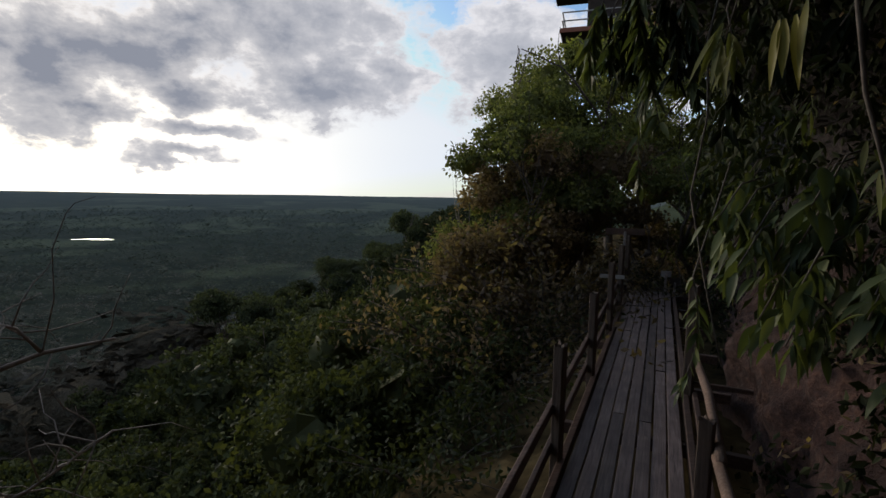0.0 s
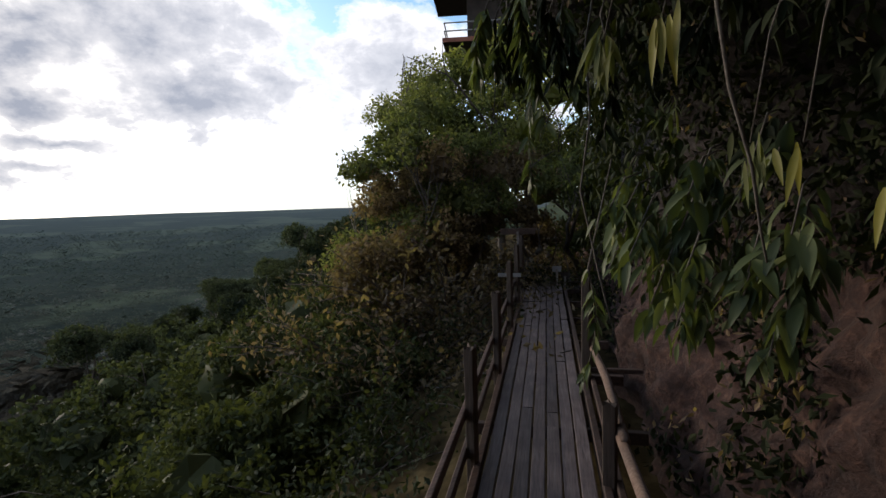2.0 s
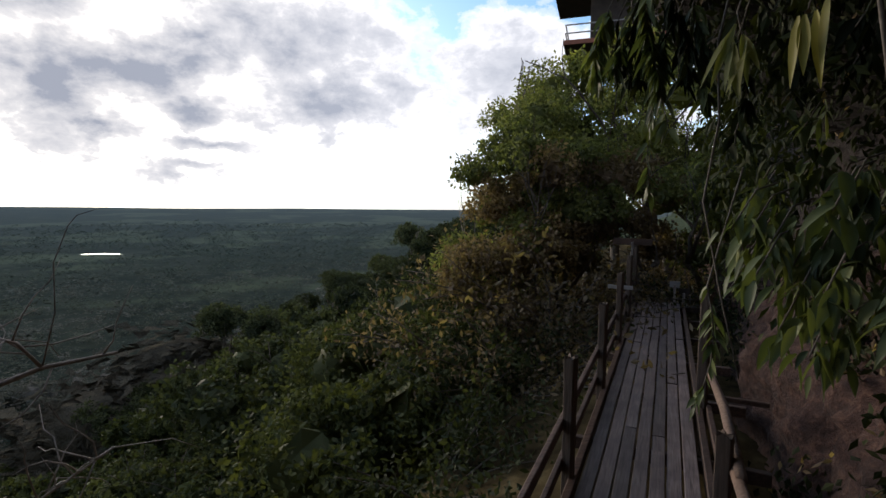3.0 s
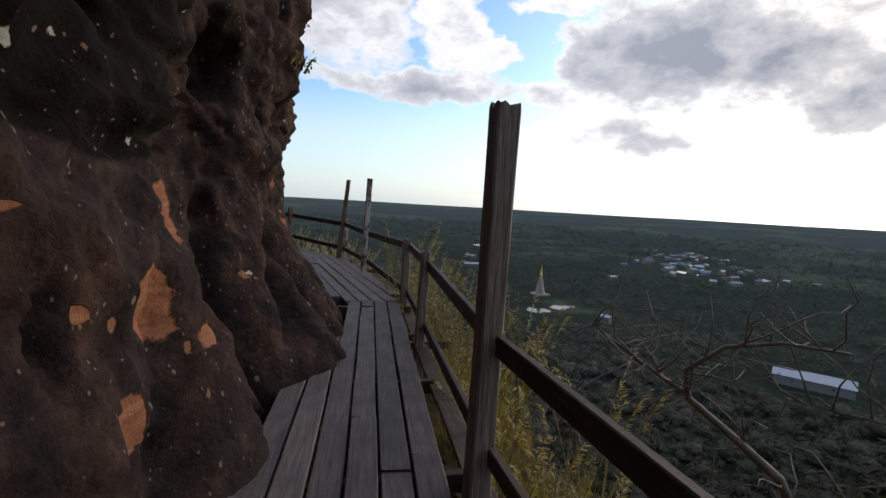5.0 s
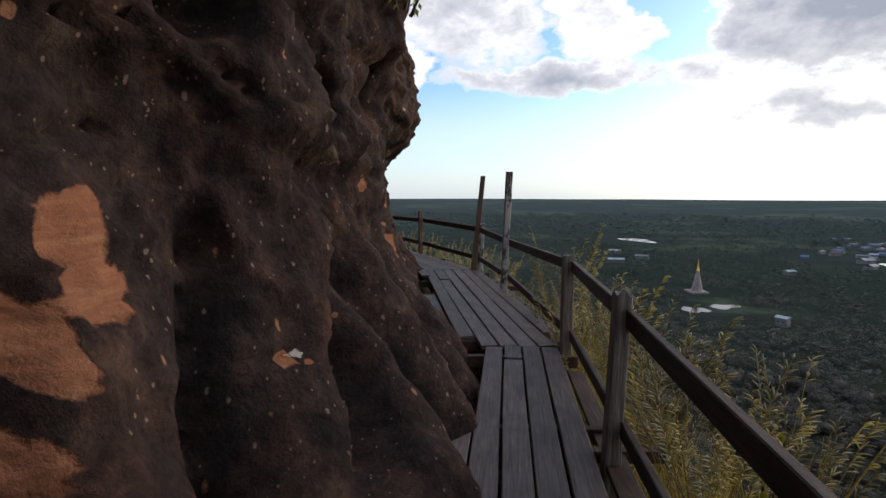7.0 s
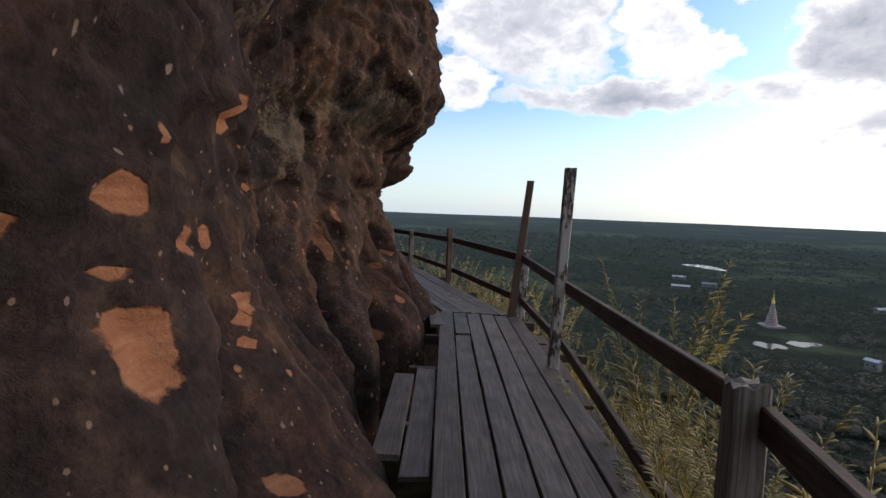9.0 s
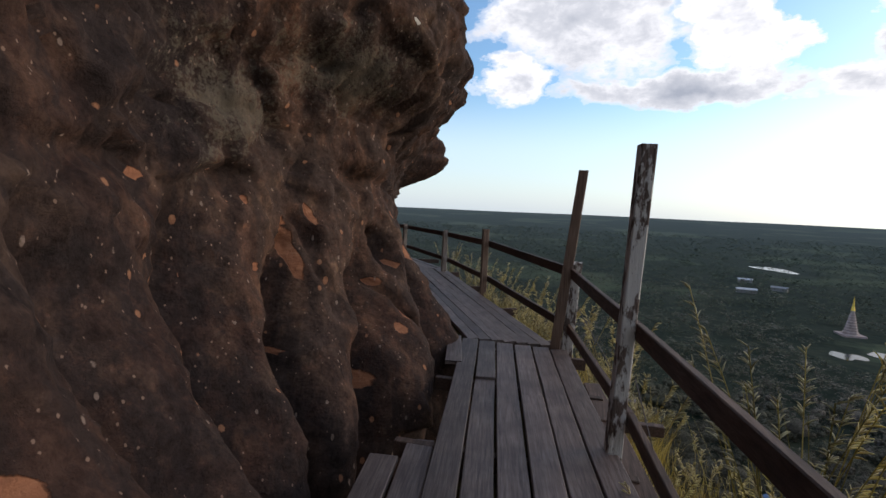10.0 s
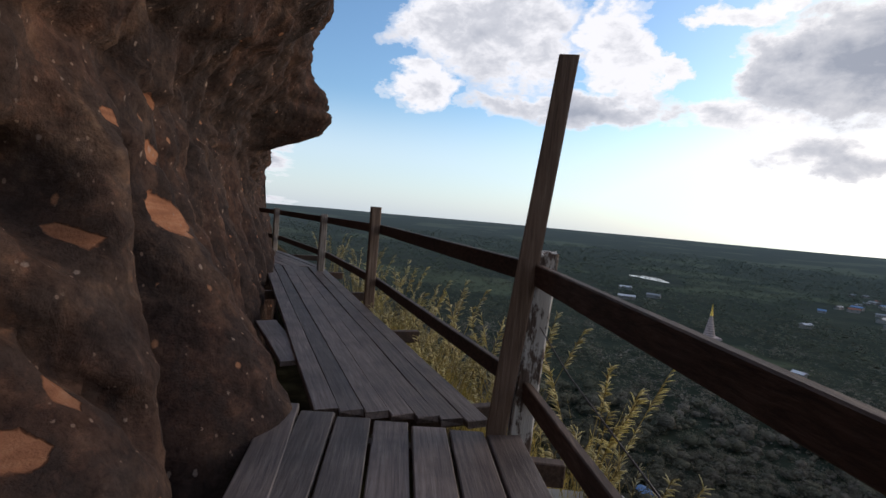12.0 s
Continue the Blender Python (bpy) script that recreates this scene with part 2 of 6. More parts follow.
def b_wood(c0, c1, c2, rough=0.75, grain=1.0):
    def build(N, L, bsdf, co):
        info = N.new("ShaderNodeObjectInfo")
        rnd = info.outputs["Random"]
        off = N.new("ShaderNodeVectorMath")
        off.operation = "ADD"
        sc = math_node(N, L, "MULTIPLY", rnd, 40.0)
        cx = N.new("ShaderNodeCombineXYZ")
        L.new(sc, cx.inputs[0]), L.new(sc, cx.inputs[1])
        L.new(co, off.inputs[0]), L.new(cx.outputs[0], off.inputs[1])
        g = noise_tex(N, L, stretch(N, L, off.outputs[0], (26.0, 1.3, 26.0)), 2.2 * grain, 7, 0.65, 0.5)
        blot = noise_tex(N, L, off.outputs[0], 2.6, 5, 0.6)
        fine = noise_tex(N, L, off.outputs[0], 60.0, 3, 0.6)
        col = ramp(N, L, g, [(0.3, c0), (0.5, c1), (0.72, c2)])
        dirt = mix(N, L, ramp(N, L, blot, [(0.42, (0, 0, 0)), (0.68, (0.7, 0.7, 0.7))]), col, c0)
        val = math_node(N, L, "ADD", 0.72, math_node(N, L, "MULTIPLY", rnd, 0.55))
        vc = N.new("ShaderNodeCombineColor")
        for i in range(3):
            L.new(val, vc.inputs[i])
        col = mix(N, L, 1.0, dirt, vc.outputs[0], "MULTIPLY")
        L.new(col, bsdf.inputs["Base Color"])
        bsdf.inputs["Roughness"].default_value = rough
        bsdf.inputs["Specular IOR Level"].default_value = 0.35
        bump(N, L, bsdf, math_node(N, L, "ADD", g, math_node(N, L, "MULTIPLY", fine, 0.25)), 0.5, 0.006)
    return build


def b_wood_z(c0, c1, c2, worn=None):
    """Upright timber: the grain runs along z; worn paint or bleached skin in patches."""
    def build(N, L, bsdf, co):
        g = noise_tex(N, L, stretch(N, L, co, (24.0, 24.0, 1.4)), 2.0, 7, 0.65, 0.6)
        blot = noise_tex(N, L, stretch(N, L, co, (9.0, 9.0, 3.2)), 1.4, 6, 0.65)
        col = ramp(N, L, g, [(0.3, c0), (0.5, c1), (0.72, c2)])
        if worn:
            col = mix(N, L, ramp(N, L, blot, [(0.44, (0, 0, 0)), (0.50, (0.85, 0.85, 0.85))]), col, worn)
        L.new(col, bsdf.inputs["Base Color"])
        bsdf.inputs["Roughness"].default_value = 0.85
        bsdf.inputs["Specular IOR Level"].default_value = 0.25
        bump(N, L, bsdf, math_node(N, L, "ADD", g, math_node(N, L, "MULTIPLY", blot, 0.4)), 0.8, 0.012)
    return build


def b_leaf(c0, c1, c2, gloss=0.7, trans=0.15):
    def build(N, L, bsdf, co):
        geo = N.new("ShaderNodeNewGeometry")
        n = noise_tex(N, L, co, 3.0, 3)
        f = math_node(N, L, "ADD", math_node(N, L, "MULTIPLY", geo.outputs["Random Per Island"], 0.75), math_node(N, L, "MULTIPLY", n, 0.3))
        col = ramp(N, L, f, [(0.1, c0), (0.5, c1), (0.95, c2)])
        # no two plants have quite the same green
        own = N.new("ShaderNodeObjectInfo").outputs["Random"]
        col = mix(N, L, 1.0, col, ramp(N, L, own, [(0.0, (0.62, 0.66, 0.72)), (0.5, (1.0, 1.0, 1.0)), (1.0, (1.32, 1.29, 1.12))]), "MULTIPLY")
        L.new(col, bsdf.inputs["Base Color"])
        bsdf.inputs["Roughness"].default_value = gloss
        bsdf.inputs["Specular IOR Level"].default_value = 0.35 if gloss < 0.4 else 0.12
        if trans:
            tr = N.new("ShaderNodeBsdfTranslucent")
            L.new(mix(N, L, 1.0, col, (1.6, 1.7, 0.7), "MULTIPLY"), tr.inputs[0])
            mx = N.new("ShaderNodeMixShader")
            mx.inputs[0].default_value = trans
            out = [n for n in N if n.type == "OUTPUT_MATERIAL"][0]
            L.new(bsdf.outputs[0], mx.inputs[1]), L.new(tr.outputs[0], mx.inputs[2]), L.new(mx.outputs[0], out.inputs[0])
    return build


def b_earth(N, L, bsdf, co):
    a, b = noise_tex(N, L, co, 0.8, 6, 0.6), noise_tex(N, L, co, 9.0, 7, 0.7)
    c = ramp(N, L, b, [(0.3, (0.022, 0.011, 0.009)), (0.52, (0.062, 0.030, 0.022)), (0.72, (0.15, 0.078, 0.056))])
    c = mix(N, L, ramp(N, L, a, [(0.4, (0, 0, 0)), (0.65, (0.6, 0.6, 0.6))]), c, (0.022, 0.015, 0.011))
    # upper bank goes near-black with height: overhang shade put into the colour
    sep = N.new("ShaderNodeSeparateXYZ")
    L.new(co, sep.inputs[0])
    upper_shade = math_node(N, L, "ADD", math_node(N, L, "MULTIPLY", sep.outputs[2], 0.4), math_node(N, L, "MULTIPLY", a, 0.5))
    c = mix(N, L, ramp(N, L, upper_shade, [(0.62, (0, 0, 0)), (0.85, (0.9, 0.9, 0.9))]), c, ramp(N, L, b, [(0.3, (0.008, 0.007, 0.006)), (0.7, (0.035, 0.028, 0.024))]))
    L.new(c, bsdf.inputs["Base Color"])
    bsdf.inputs["Roughness"].default_value = 0.95
    bump(N, L, bsdf, b, 1.0, 0.09)


def b_ground(N, L, bsdf, co):
    """Forest plain: dark woods, paler clearings and fields, with the bluish haze of distance mixed into the colour."""
    sep = N.new("ShaderNodeSeparateXYZ")
    L.new(co, sep.inputs[0])
    r = math_node(N, L, "SQRT", math_node(N, L, "ADD", math_node(N, L, "POWER", sep.outputs[0], 2.0), math_node(N, L, "POWER", sep.outputs[1], 2.0)))
    crown = N.new("ShaderNodeTexVoronoi")
    crown.inputs["Scale"].default_value = 0.09
    L.new(co, crown.inputs["Vector"])
    a = noise_tex(N, L, co, 0.0022, 6, 0.6)
    b = noise_tex(N, L, co, 0.012, 6, 0.65)
    woods = ramp(N, L, b, [(0.3, (0.014, 0.020, 0.013)), (0.5, (0.024, 0.030, 0.019)), (0.72, (0.042, 0.046, 0.030))])
    woods = mix(N, L, math_node(N, L, "MULTIPLY", crown.outputs["Distance"], 0.09, True), woods, (0.01, 0.012, 0.008))
    fields = mix(N, L, ramp(N, L, a, [(0.53, (0, 0, 0)), (0.58, (0.8, 0.8, 0.8))]), woods, (0.082, 0.098, 0.055))
    # distance haze painted into the ground colour, stronger farther out
    air_haze = math_node(N, L, "SUBTRACT", 1.0, math_node(N, L, "POWER", 2.718, math_node(N, L, "MULTIPLY", r, -1 / 4200.0)))
    soil = ramp(N, L, noise_tex(N, L, co, 1.7, 7, 0.65), [(0.35, (0.022, 0.017, 0.010)), (0.55, (0.060, 0.046, 0.023)), (0.72, (0.13, 0.10, 0.05))])
    top = N.new("ShaderNodeMapRange")
    top.inputs[1].default_value, top.inputs[2].default_value = -9.0, -3.0
    L.new(sep.outputs[2], top.inputs[0])
    nearby = math_node(N, L, "MULTIPLY", top.outputs[0], math_node(N, L, "LESS_THAN", r, 60.0))
    fields = mix(N, L, nearby, fields, soil)
    col = mix(N, L, air_haze, fields, (0.118, 0.145, 0.146))
    L.new(col, bsdf.inputs["Base Color"])
    bsdf.inputs["Roughness"].default_value = 1.0
    bsdf.inputs["Specular IOR Level"].default_value = 0.0
    bump(N, L, bsdf, math_node(N, L, "ADD", b, crown.outputs["Distance"]), 0.6, 3.0)


def b_plain(col, rough=0.8, metal=0.0, var=0.25, scale=6.0):
    def build(N, L, bsdf, co):
        n = noise_tex(N, L, co, scale, 5, 0.6)
        lo, hi = tuple(v * (1 - var) for v in col), tuple(min(1, v * (1 + var)) for v in col)
        L.new(ramp(N, L, n, [(0.3, lo), (0.7, hi)]), bsdf.inputs["Base Color"])
        bsdf.inputs["Roughness"].default_value, bsdf.inputs["Metallic"].default_value = rough, metal
        bump(N, L, bsdf, n, 0.2, 0.01)
    return build


def b_water(N, L, bsdf, co):
    n = noise_tex(N, L, co, 0.3, 3)
    bsdf.inputs["Base Color"].default_value = (0.02, 0.03, 0.03, 1)
    bsdf.inputs["Roughness"].default_value = 0.12
    bsdf.inputs["Metallic"].default_value = 0.0
    bsdf.inputs["IOR"].default_value = 1.33
    bump(N, L, bsdf, n, 0.05, 0.05)


ROCK = material("weathered_sandstone", b_rock)
DECK = material("grey_brown_deck_timber", b_wood((0.062, 0.046, 0.042), (0.145, 0.108, 0.096), (0.23, 0.18, 0.16), 0.62))
RAILW = material("dark_rail_timber", b_wood((0.035, 0.020, 0.014), (0.085, 0.050, 0.036), (0.15, 0.095, 0.068), 0.7))
POSTW = material("weathered_post", b_wood_z((0.12, 0.096, 0.082), (0.28, 0.235, 0.205), (0.46, 0.40, 0.36)))
POST_FLAKED = material("flaking_pale_post", b_wood_z((0.055, 0.037, 0.03), (0.11, 0.078, 0.062), (0.17, 0.12, 0.10), (0.60, 0.57, 0.53)))
POST_BROWN = material("brown_post", b_wood_z((0.10, 0.066, 0.048), (0.18, 0.12, 0.088), (0.26, 0.185, 0.14)))
POST_DARK = material("dark_post", b_wood_z((0.045, 0.032, 0.024), (0.095, 0.068, 0.052), (0.155, 0.115, 0.09)))
EARTH = material("red_earth", b_earth)
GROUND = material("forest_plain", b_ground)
LEAF_DARK = material("dark_leaves", b_leaf((0.013, 0.019, 0.008), (0.030, 0.039, 0.015), (0.064, 0.072, 0.026)))
# darker copy of the dark leaves, with the overhang's shade in its colour
LEAF_SHADE = material("shade_dark_leaves", b_leaf((0.007, 0.010, 0.005), (0.016, 0.021, 0.009), (0.036, 0.042, 0.017), 0.8, 0.08))
LEAF_MID = material("green_leaves", b_leaf((0.070, 0.082, 0.038), (0.148, 0.160, 0.068), (0.24, 0.248, 0.110), 0.7, 0.45))
LEAF_BROAD = material("broad_leaves", b_leaf((0.034, 0.048, 0.024), (0.082, 0.104, 0.046), (0.18, 0.20, 0.08), 0.42, 0.25))
LEAF_DRY = material("dry_leaves", b_leaf((0.085, 0.062, 0.044), (0.175, 0.128, 0.088), (0.28, 0.21, 0.135), 0.75, 0.3))
LEAF_FOREST = material("olive_leaves", b_leaf((0.022, 0.029, 0.015), (0.050, 0.060, 0.029), (0.098, 0.110, 0.052), 0.75, 0.22))
LEAF_YELLOW = material("yellow_leaves", b_leaf((0.09, 0.09, 0.016), (0.17, 0.155, 0.028), (0.26, 0.23, 0.04), 0.45, 0.25))
GRASS = material("dry_grass", b_leaf((0.15, 0.108, 0.042), (0.33, 0.245, 0.10), (0.50, 0.40, 0.20), 0.7, 0.25))
GRASS_GREEN = material("green_grass", b_leaf((0.11, 0.090, 0.024), (0.22, 0.18, 0.052), (0.36, 0.29, 0.10), 0.6, 0.2))
SEED = material("pale_seed_heads", b_leaf((0.32, 0.27, 0.17), (0.48, 0.42, 0.28), (0.62, 0.56, 0.41), 0.7, 0.3))
PALEBARK = material("pale_bark", b_plain((0.22, 0.19, 0.165), 0.9, 0, 0.4, 14))
BARK = material("grey_bark", b_plain((0.10, 0.082, 0.066), 0.9, 0, 0.5, 14))


def b_canopy(N, L, bsdf, co):
    geo = N.new("ShaderNodeNewGeometry")
    sep = N.new("ShaderNodeSeparateXYZ")
    L.new(co, sep.inputs[0])
    r = math_node(N, L, "SQRT", math_node(N, L, "ADD", math_node(N, L, "POWER", sep.outputs[0], 2.0), math_node(N, L, "POWER", sep.outputs[1], 2.0)))
    n, big = noise_tex(N, L, co, 0.9, 6, 0.7), noise_tex(N, L, co, 0.008, 5, 0.6)
    f = math_node(N, L, "ADD", math_node(N, L, "MULTIPLY", geo.outputs["Random Per Island"], 0.2), math_node(N, L, "MULTIPLY", big, 0.8))
    col = ramp(N, L, f, [(0.25, (0.078, 0.090, 0.056)), (0.5, (0.122, 0.122, 0.084)), (0.58, (0.19, 0.165, 0.135)), (0.85, (0.23, 0.20, 0.15))])
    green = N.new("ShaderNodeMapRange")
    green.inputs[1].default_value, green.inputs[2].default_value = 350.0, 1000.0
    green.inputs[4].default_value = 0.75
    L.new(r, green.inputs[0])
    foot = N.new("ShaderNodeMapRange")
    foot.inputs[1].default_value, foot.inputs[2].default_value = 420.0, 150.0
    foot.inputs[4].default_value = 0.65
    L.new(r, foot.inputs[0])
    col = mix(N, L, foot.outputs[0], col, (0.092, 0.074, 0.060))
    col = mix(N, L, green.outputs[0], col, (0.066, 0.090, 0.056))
    col = mix(N, L, 1.0, col, ramp(N, L, n, [(0.3, (0.85, 0.85, 0.85)), (0.7, (1.12, 1.12, 1.12))]), "MULTIPLY")
    # the same distance haze painted into the crowns' base colour
    air_haze = math_node(N, L, "SUBTRACT", 1.0, math_node(N, L, "POWER", 2.718, math_node(N, L, "MULTIPLY", r, -1 / 4200.0)))
    L.new(mix(N, L, air_haze, col, (0.118, 0.145, 0.146)), bsdf.inputs["Base Color"])
    bsdf.inputs["Roughness"].default_value = 1.0
    bsdf.inputs["Specular IOR Level"].default_value = 0.0
    bump(N, L, bsdf, n, 1.0, 1.5)


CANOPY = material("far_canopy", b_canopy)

# ---------------------------------------------------------------- mesh helpers


def mesh_ob(name, bm, mat, parent=None, smooth=False):
    me = bpy.data.meshes.new(name)
    bm.to_mesh(me)
    bm.free()
    if smooth:
        me.polygons.foreach_set("use_smooth", [True] * len(me.polygons))
    me.materials.append(mat)
    ob = new(name, me)
    if parent:
        ob.parent = parent
    return ob


def part(name, bm, mat, parent, label="", smooth=False):
    ob = mesh_ob(name, bm, mat, parent, smooth)
    return tagged(ob, label) if label else ob


def thing(name, x, y, z, label, category, group="", rz=0.0, kind=""):
    ob = new(name)
    ob.matrix_basis = pose(x, y, z, 0, 0, rz)
    return tagged(ob, label, category, group, kind)


def raw_mesh(name, verts, faces, mat, parent=None, smooth=False):
    me = bpy.data.meshes.new(name)
    me.from_pydata(verts, [], faces)
    if smooth:
        me.polygons.foreach_set("use_smooth", [True] * len(me.polygons))
    me.materials.append(mat)
    ob = new(name, me)
    if parent:
        ob.parent = parent
    return ob


def bar(bm, a, b, w, h, up=(0, 0, 1), bev=0.006, wob=0.0):
    """A timber from a to b, w wide and h high, with bevelled edges."""
    a, b, up = Vector(a), Vector(b), Vector(up)
    d = b - a
    side = d.cross(up).normalized()
    upn = side.cross(d).normalized()
    m = Matrix((side, d.normalized(), upn)).transposed().to_4x4()
    m.translation = (a + b) / 2
    g = bmesh.ops.create_cube(bm, size=1, matrix=m @ Matrix.Diagonal((w, d.length, h, 1)))
    if wob:
        for v in g["verts"]:
            v.co += Vector(random.uniform(-wob, wob) for _ in range(3))
    if bev:
        es = list({e for v in g["verts"] for e in v.link_edges})
        bmesh.ops.bevel(bm, geom=es, offset=bev, segments=1, affect="EDGES")
    return bm


def pole(bm, pts, radii, seg=8):
    """A tapering round limb through the points."""
    rings = []
    for i, p in enumerate(pts):
        p = Vector(p)
        d = (Vector(pts[min(i + 1, len(pts) - 1)]) - Vector(pts[max(i - 1, 0)])).normalized()
        u = d.cross(Vector((0.31, 0.77, 0.55))).normalized()
        w = d.cross(u)
        rings.append([bm.verts.new(p + (u * math.cos(2 * math.pi * k / seg) + w * math.sin(2 * math.pi * k / seg)) * radii[i]) for k in range(seg)])
    for r0, r1 in zip(rings, rings[1:]):
        for k in range(seg):
            bm.faces.new((r0[k], r0[(k + 1) % seg], r1[(k + 1) % seg], r1[k]))
    bm.faces.new(rings[0][::-1]), bm.faces.new(rings[-1])
    return bm


def smoothstep(a, b, x):
    t = max(0.0, min(1.0, (x - a) / (b - a)))
    return t * t * (3 - 2 * t)


def table(x, pts):
    """Straight interpolation in a table of pairs."""
    if x <= pts[0][0]:
        return pts[0][1]
    for (x0, y0), (x1, y1) in zip(pts, pts[1:]):
        if x <= x1:
            return y0 + (y1 - y0) * (x - x0) / (x1 - x0)
    return pts[-1][1]


# ---------------------------------------------------------------- ground
DECK_EDGE = [(-16, 44), (-3.2, 19.6), (-1.2, 15.4), (0.1, 12.9), (0.62, 10), (0.95, 7), (0.7, 4), (0.62, 1.5), (0.65, -1.3), (1.5, -2.2),
             (3.24, -3.45), (9.97, -8.41), (24, -18.7), (70, -52), (200, -150)]


def edge_distance(x, y):
    """Distance outwards from the deck's outer edge, and how far along walkway A its nearest point lies."""
    best, sgn, al = 1e9, 1, 0.0
    for i, ((x0, y0), (x1, y1)) in enumerate(zip(DECK_EDGE, DECK_EDGE[1:])):
        dx, dy = x1 - x0, y1 - y0
        t = max(0, min(1, ((x - x0) * dx + (y - y0) * dy) / (dx * dx + dy * dy)))
        px, py = x0 + t * dx, y0 + t * dy
        d = math.hypot(x - px, y - py)
        if d < best - 1e-6:
            best, sgn = d, 1 if dx * (y - y0) - dy * (x - x0) > 0 else -1
            al = max(0.0, (px - 1.5) * 0.805 - (py + 2.2) * 0.593) if i >= 9 else 0.0
    return best * sgn, al


def ground_z(x, y):
    s, al = edge_distance(x, y)
    r = math.hypot(x, y)
    plain = -100 + 82 * smoothstep(1300, 4900, r) + 5 * noise.noise((x * 0.0011, y * 0.0011, 0))
    if s < 0:
        a_side = smoothstep(1.0, 6.0, al)
        return -1.0 - 0.3 * (1 - a_side) + a_side * min(7.0, max(0.0, -s - 3.5) * 0.5)
    w = smoothstep(46, 64, math.degrees(math.atan2(x, y)))
    zb = -0.55 - 0.55 * min(s, 1.3) - 1.25 * max(0.0, s - 1.3)
    k = 1.5 - 1.2 * smoothstep(8, 45, al)
    za = -1.1 - 0.4 * min(s, 2) - k * min(max(0.0, s - 2), 9) - 0.3 * min(max(0.0, s - 11), 32) - 1.1 * max(0.0, s - 43)
    z = zb * (1 - w) + za * w
    z += 0.25 * noise.noise((x * 0.4, y * 0.4, 1)) * smoothstep(0, 3, s) * (1 + s * 0.05)
    m = 6.0
    return math.log(math.exp(min(60, (z + 100) / m)) + math.exp((plain + 100) / m)) * m - 100 if z < 0 else z


def build_ground():
    nr, na = 120, 300
    verts, faces = [(0, 3, ground_z(0, 3))], []
    radii = [0.6 * (4950 / 0.6) ** (i / (nr - 1)) for i in range(nr)]
    for r in radii:
        for k in range(na):
            a = 2 * math.pi * k / na
            x, y = r * math.sin(a), 3 + r * math.cos(a)
            verts.append((x, y, ground_z(x, y)))
    for k in range(na):
        faces.append((0, 1 + (k + 1) % na, 1 + k))
    for i in range(nr - 1):
        b0, b1 = 1 + i * na, 1 + (i + 1) * na
        for k in range(na):
            k2 = (k + 1) % na
            faces.append((b0 + k, b0 + k2, b1 + k2, b1 + k))
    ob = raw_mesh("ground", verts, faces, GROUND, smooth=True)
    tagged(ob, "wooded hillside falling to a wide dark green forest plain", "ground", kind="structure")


build_ground()

# ---------------------------------------------------------------- cliff


def curve_points(pts, step):
    """Evenly spaced points with outward normals on a smooth curve through pts."""
    fine = []
    P = [pts[0], *pts, pts[-1]]
    for i in range(1, len(P) - 2):
        p0, p1, p2, p3 = (Vector(P[i + j]) for j in (-1, 0, 1, 2))
        for k in range(24):
            t = k / 24
            fine.append(0.5 * ((2 * p1) + (p2 - p0) * t + (2 * p0 - 5 * p1 + 4 * p2 - p3) * t * t + (3 * p1 - p0 - 3 * p2 + p3) * t ** 3))
    fine.append(Vector(pts[-1]))
    out, want, run = [], 0.0, 0.0
    for a, b in zip(fine, fine[1:]):
        d = (b - a).length
        while want <= run + d and d > 0:
            out.append((a + (b - a) * ((want - run) / d), Vector((-(b - a).y, (b - a).x)).normalized()))
            want += step(out[-1][0].y) if callable(step) else step
        run += d
    return out


CLIFF_LINE = [(-9, 30), (-5.9, 22.5), (-4.15, 18.6), (-3.05, 15.5), (-2.08, 13), (-1.8, 12), (-1.95, 10.6), (-2.15, 9.6), (-1.95, 8.6), (-1.35, 7.5),
              (-0.95, 6.6), (-0.9, 5.2), (-1.02, 4.3), (-1.40, 3.55), (-1.42, 3.0), (-1.20, 2.3), (-1.30, 1.4), (-1.32, 0.1), (-1.35, -1.2), (-1.45, -2.6), (-1.2, -4.2)]
PROFILE = [(-3, 1.3), (-1, 0.95), (0, 0.72), (0.2, 0.60), (0.5, 0.38), (0.9, 0.14), (1.3, 0.0), (1.8, 0.0), (2.2, 0.10), (2.7, 0.34), (3.2, 0.54), (3.8, 0.54), (4.5, 0.48), (6, 0.22), (9, -0.5), (14, -2.2)]
CROWN = [(0, 0.4), (4, 0.3), (7.5, 0.3), (9.5, 0.9), (12.4, 1.5), (13.4, 1.75), (15, 1.7), (17, 1.5), (19.5, 1.5), (22, 0.5)]
BEAK = [(1.95, 0.0), (2.1, 0.40), (2.25, 0.78), (2.45, 0.90), (2.62, 0.92), (2.85, 0.72), (3.0, 0.56), (3.2, 0.14), (3.4, 0.0), (3.9, 0.12), (4.9, 0.6), (6, 0.6)]
FOOT = [(-2, 0.5), (3.0, 0.55), (3.7, 0.9), (7, 1.0), (9, 0.9), (12.2, 1.0), (13.4, 0.45), (20, 0.4)]
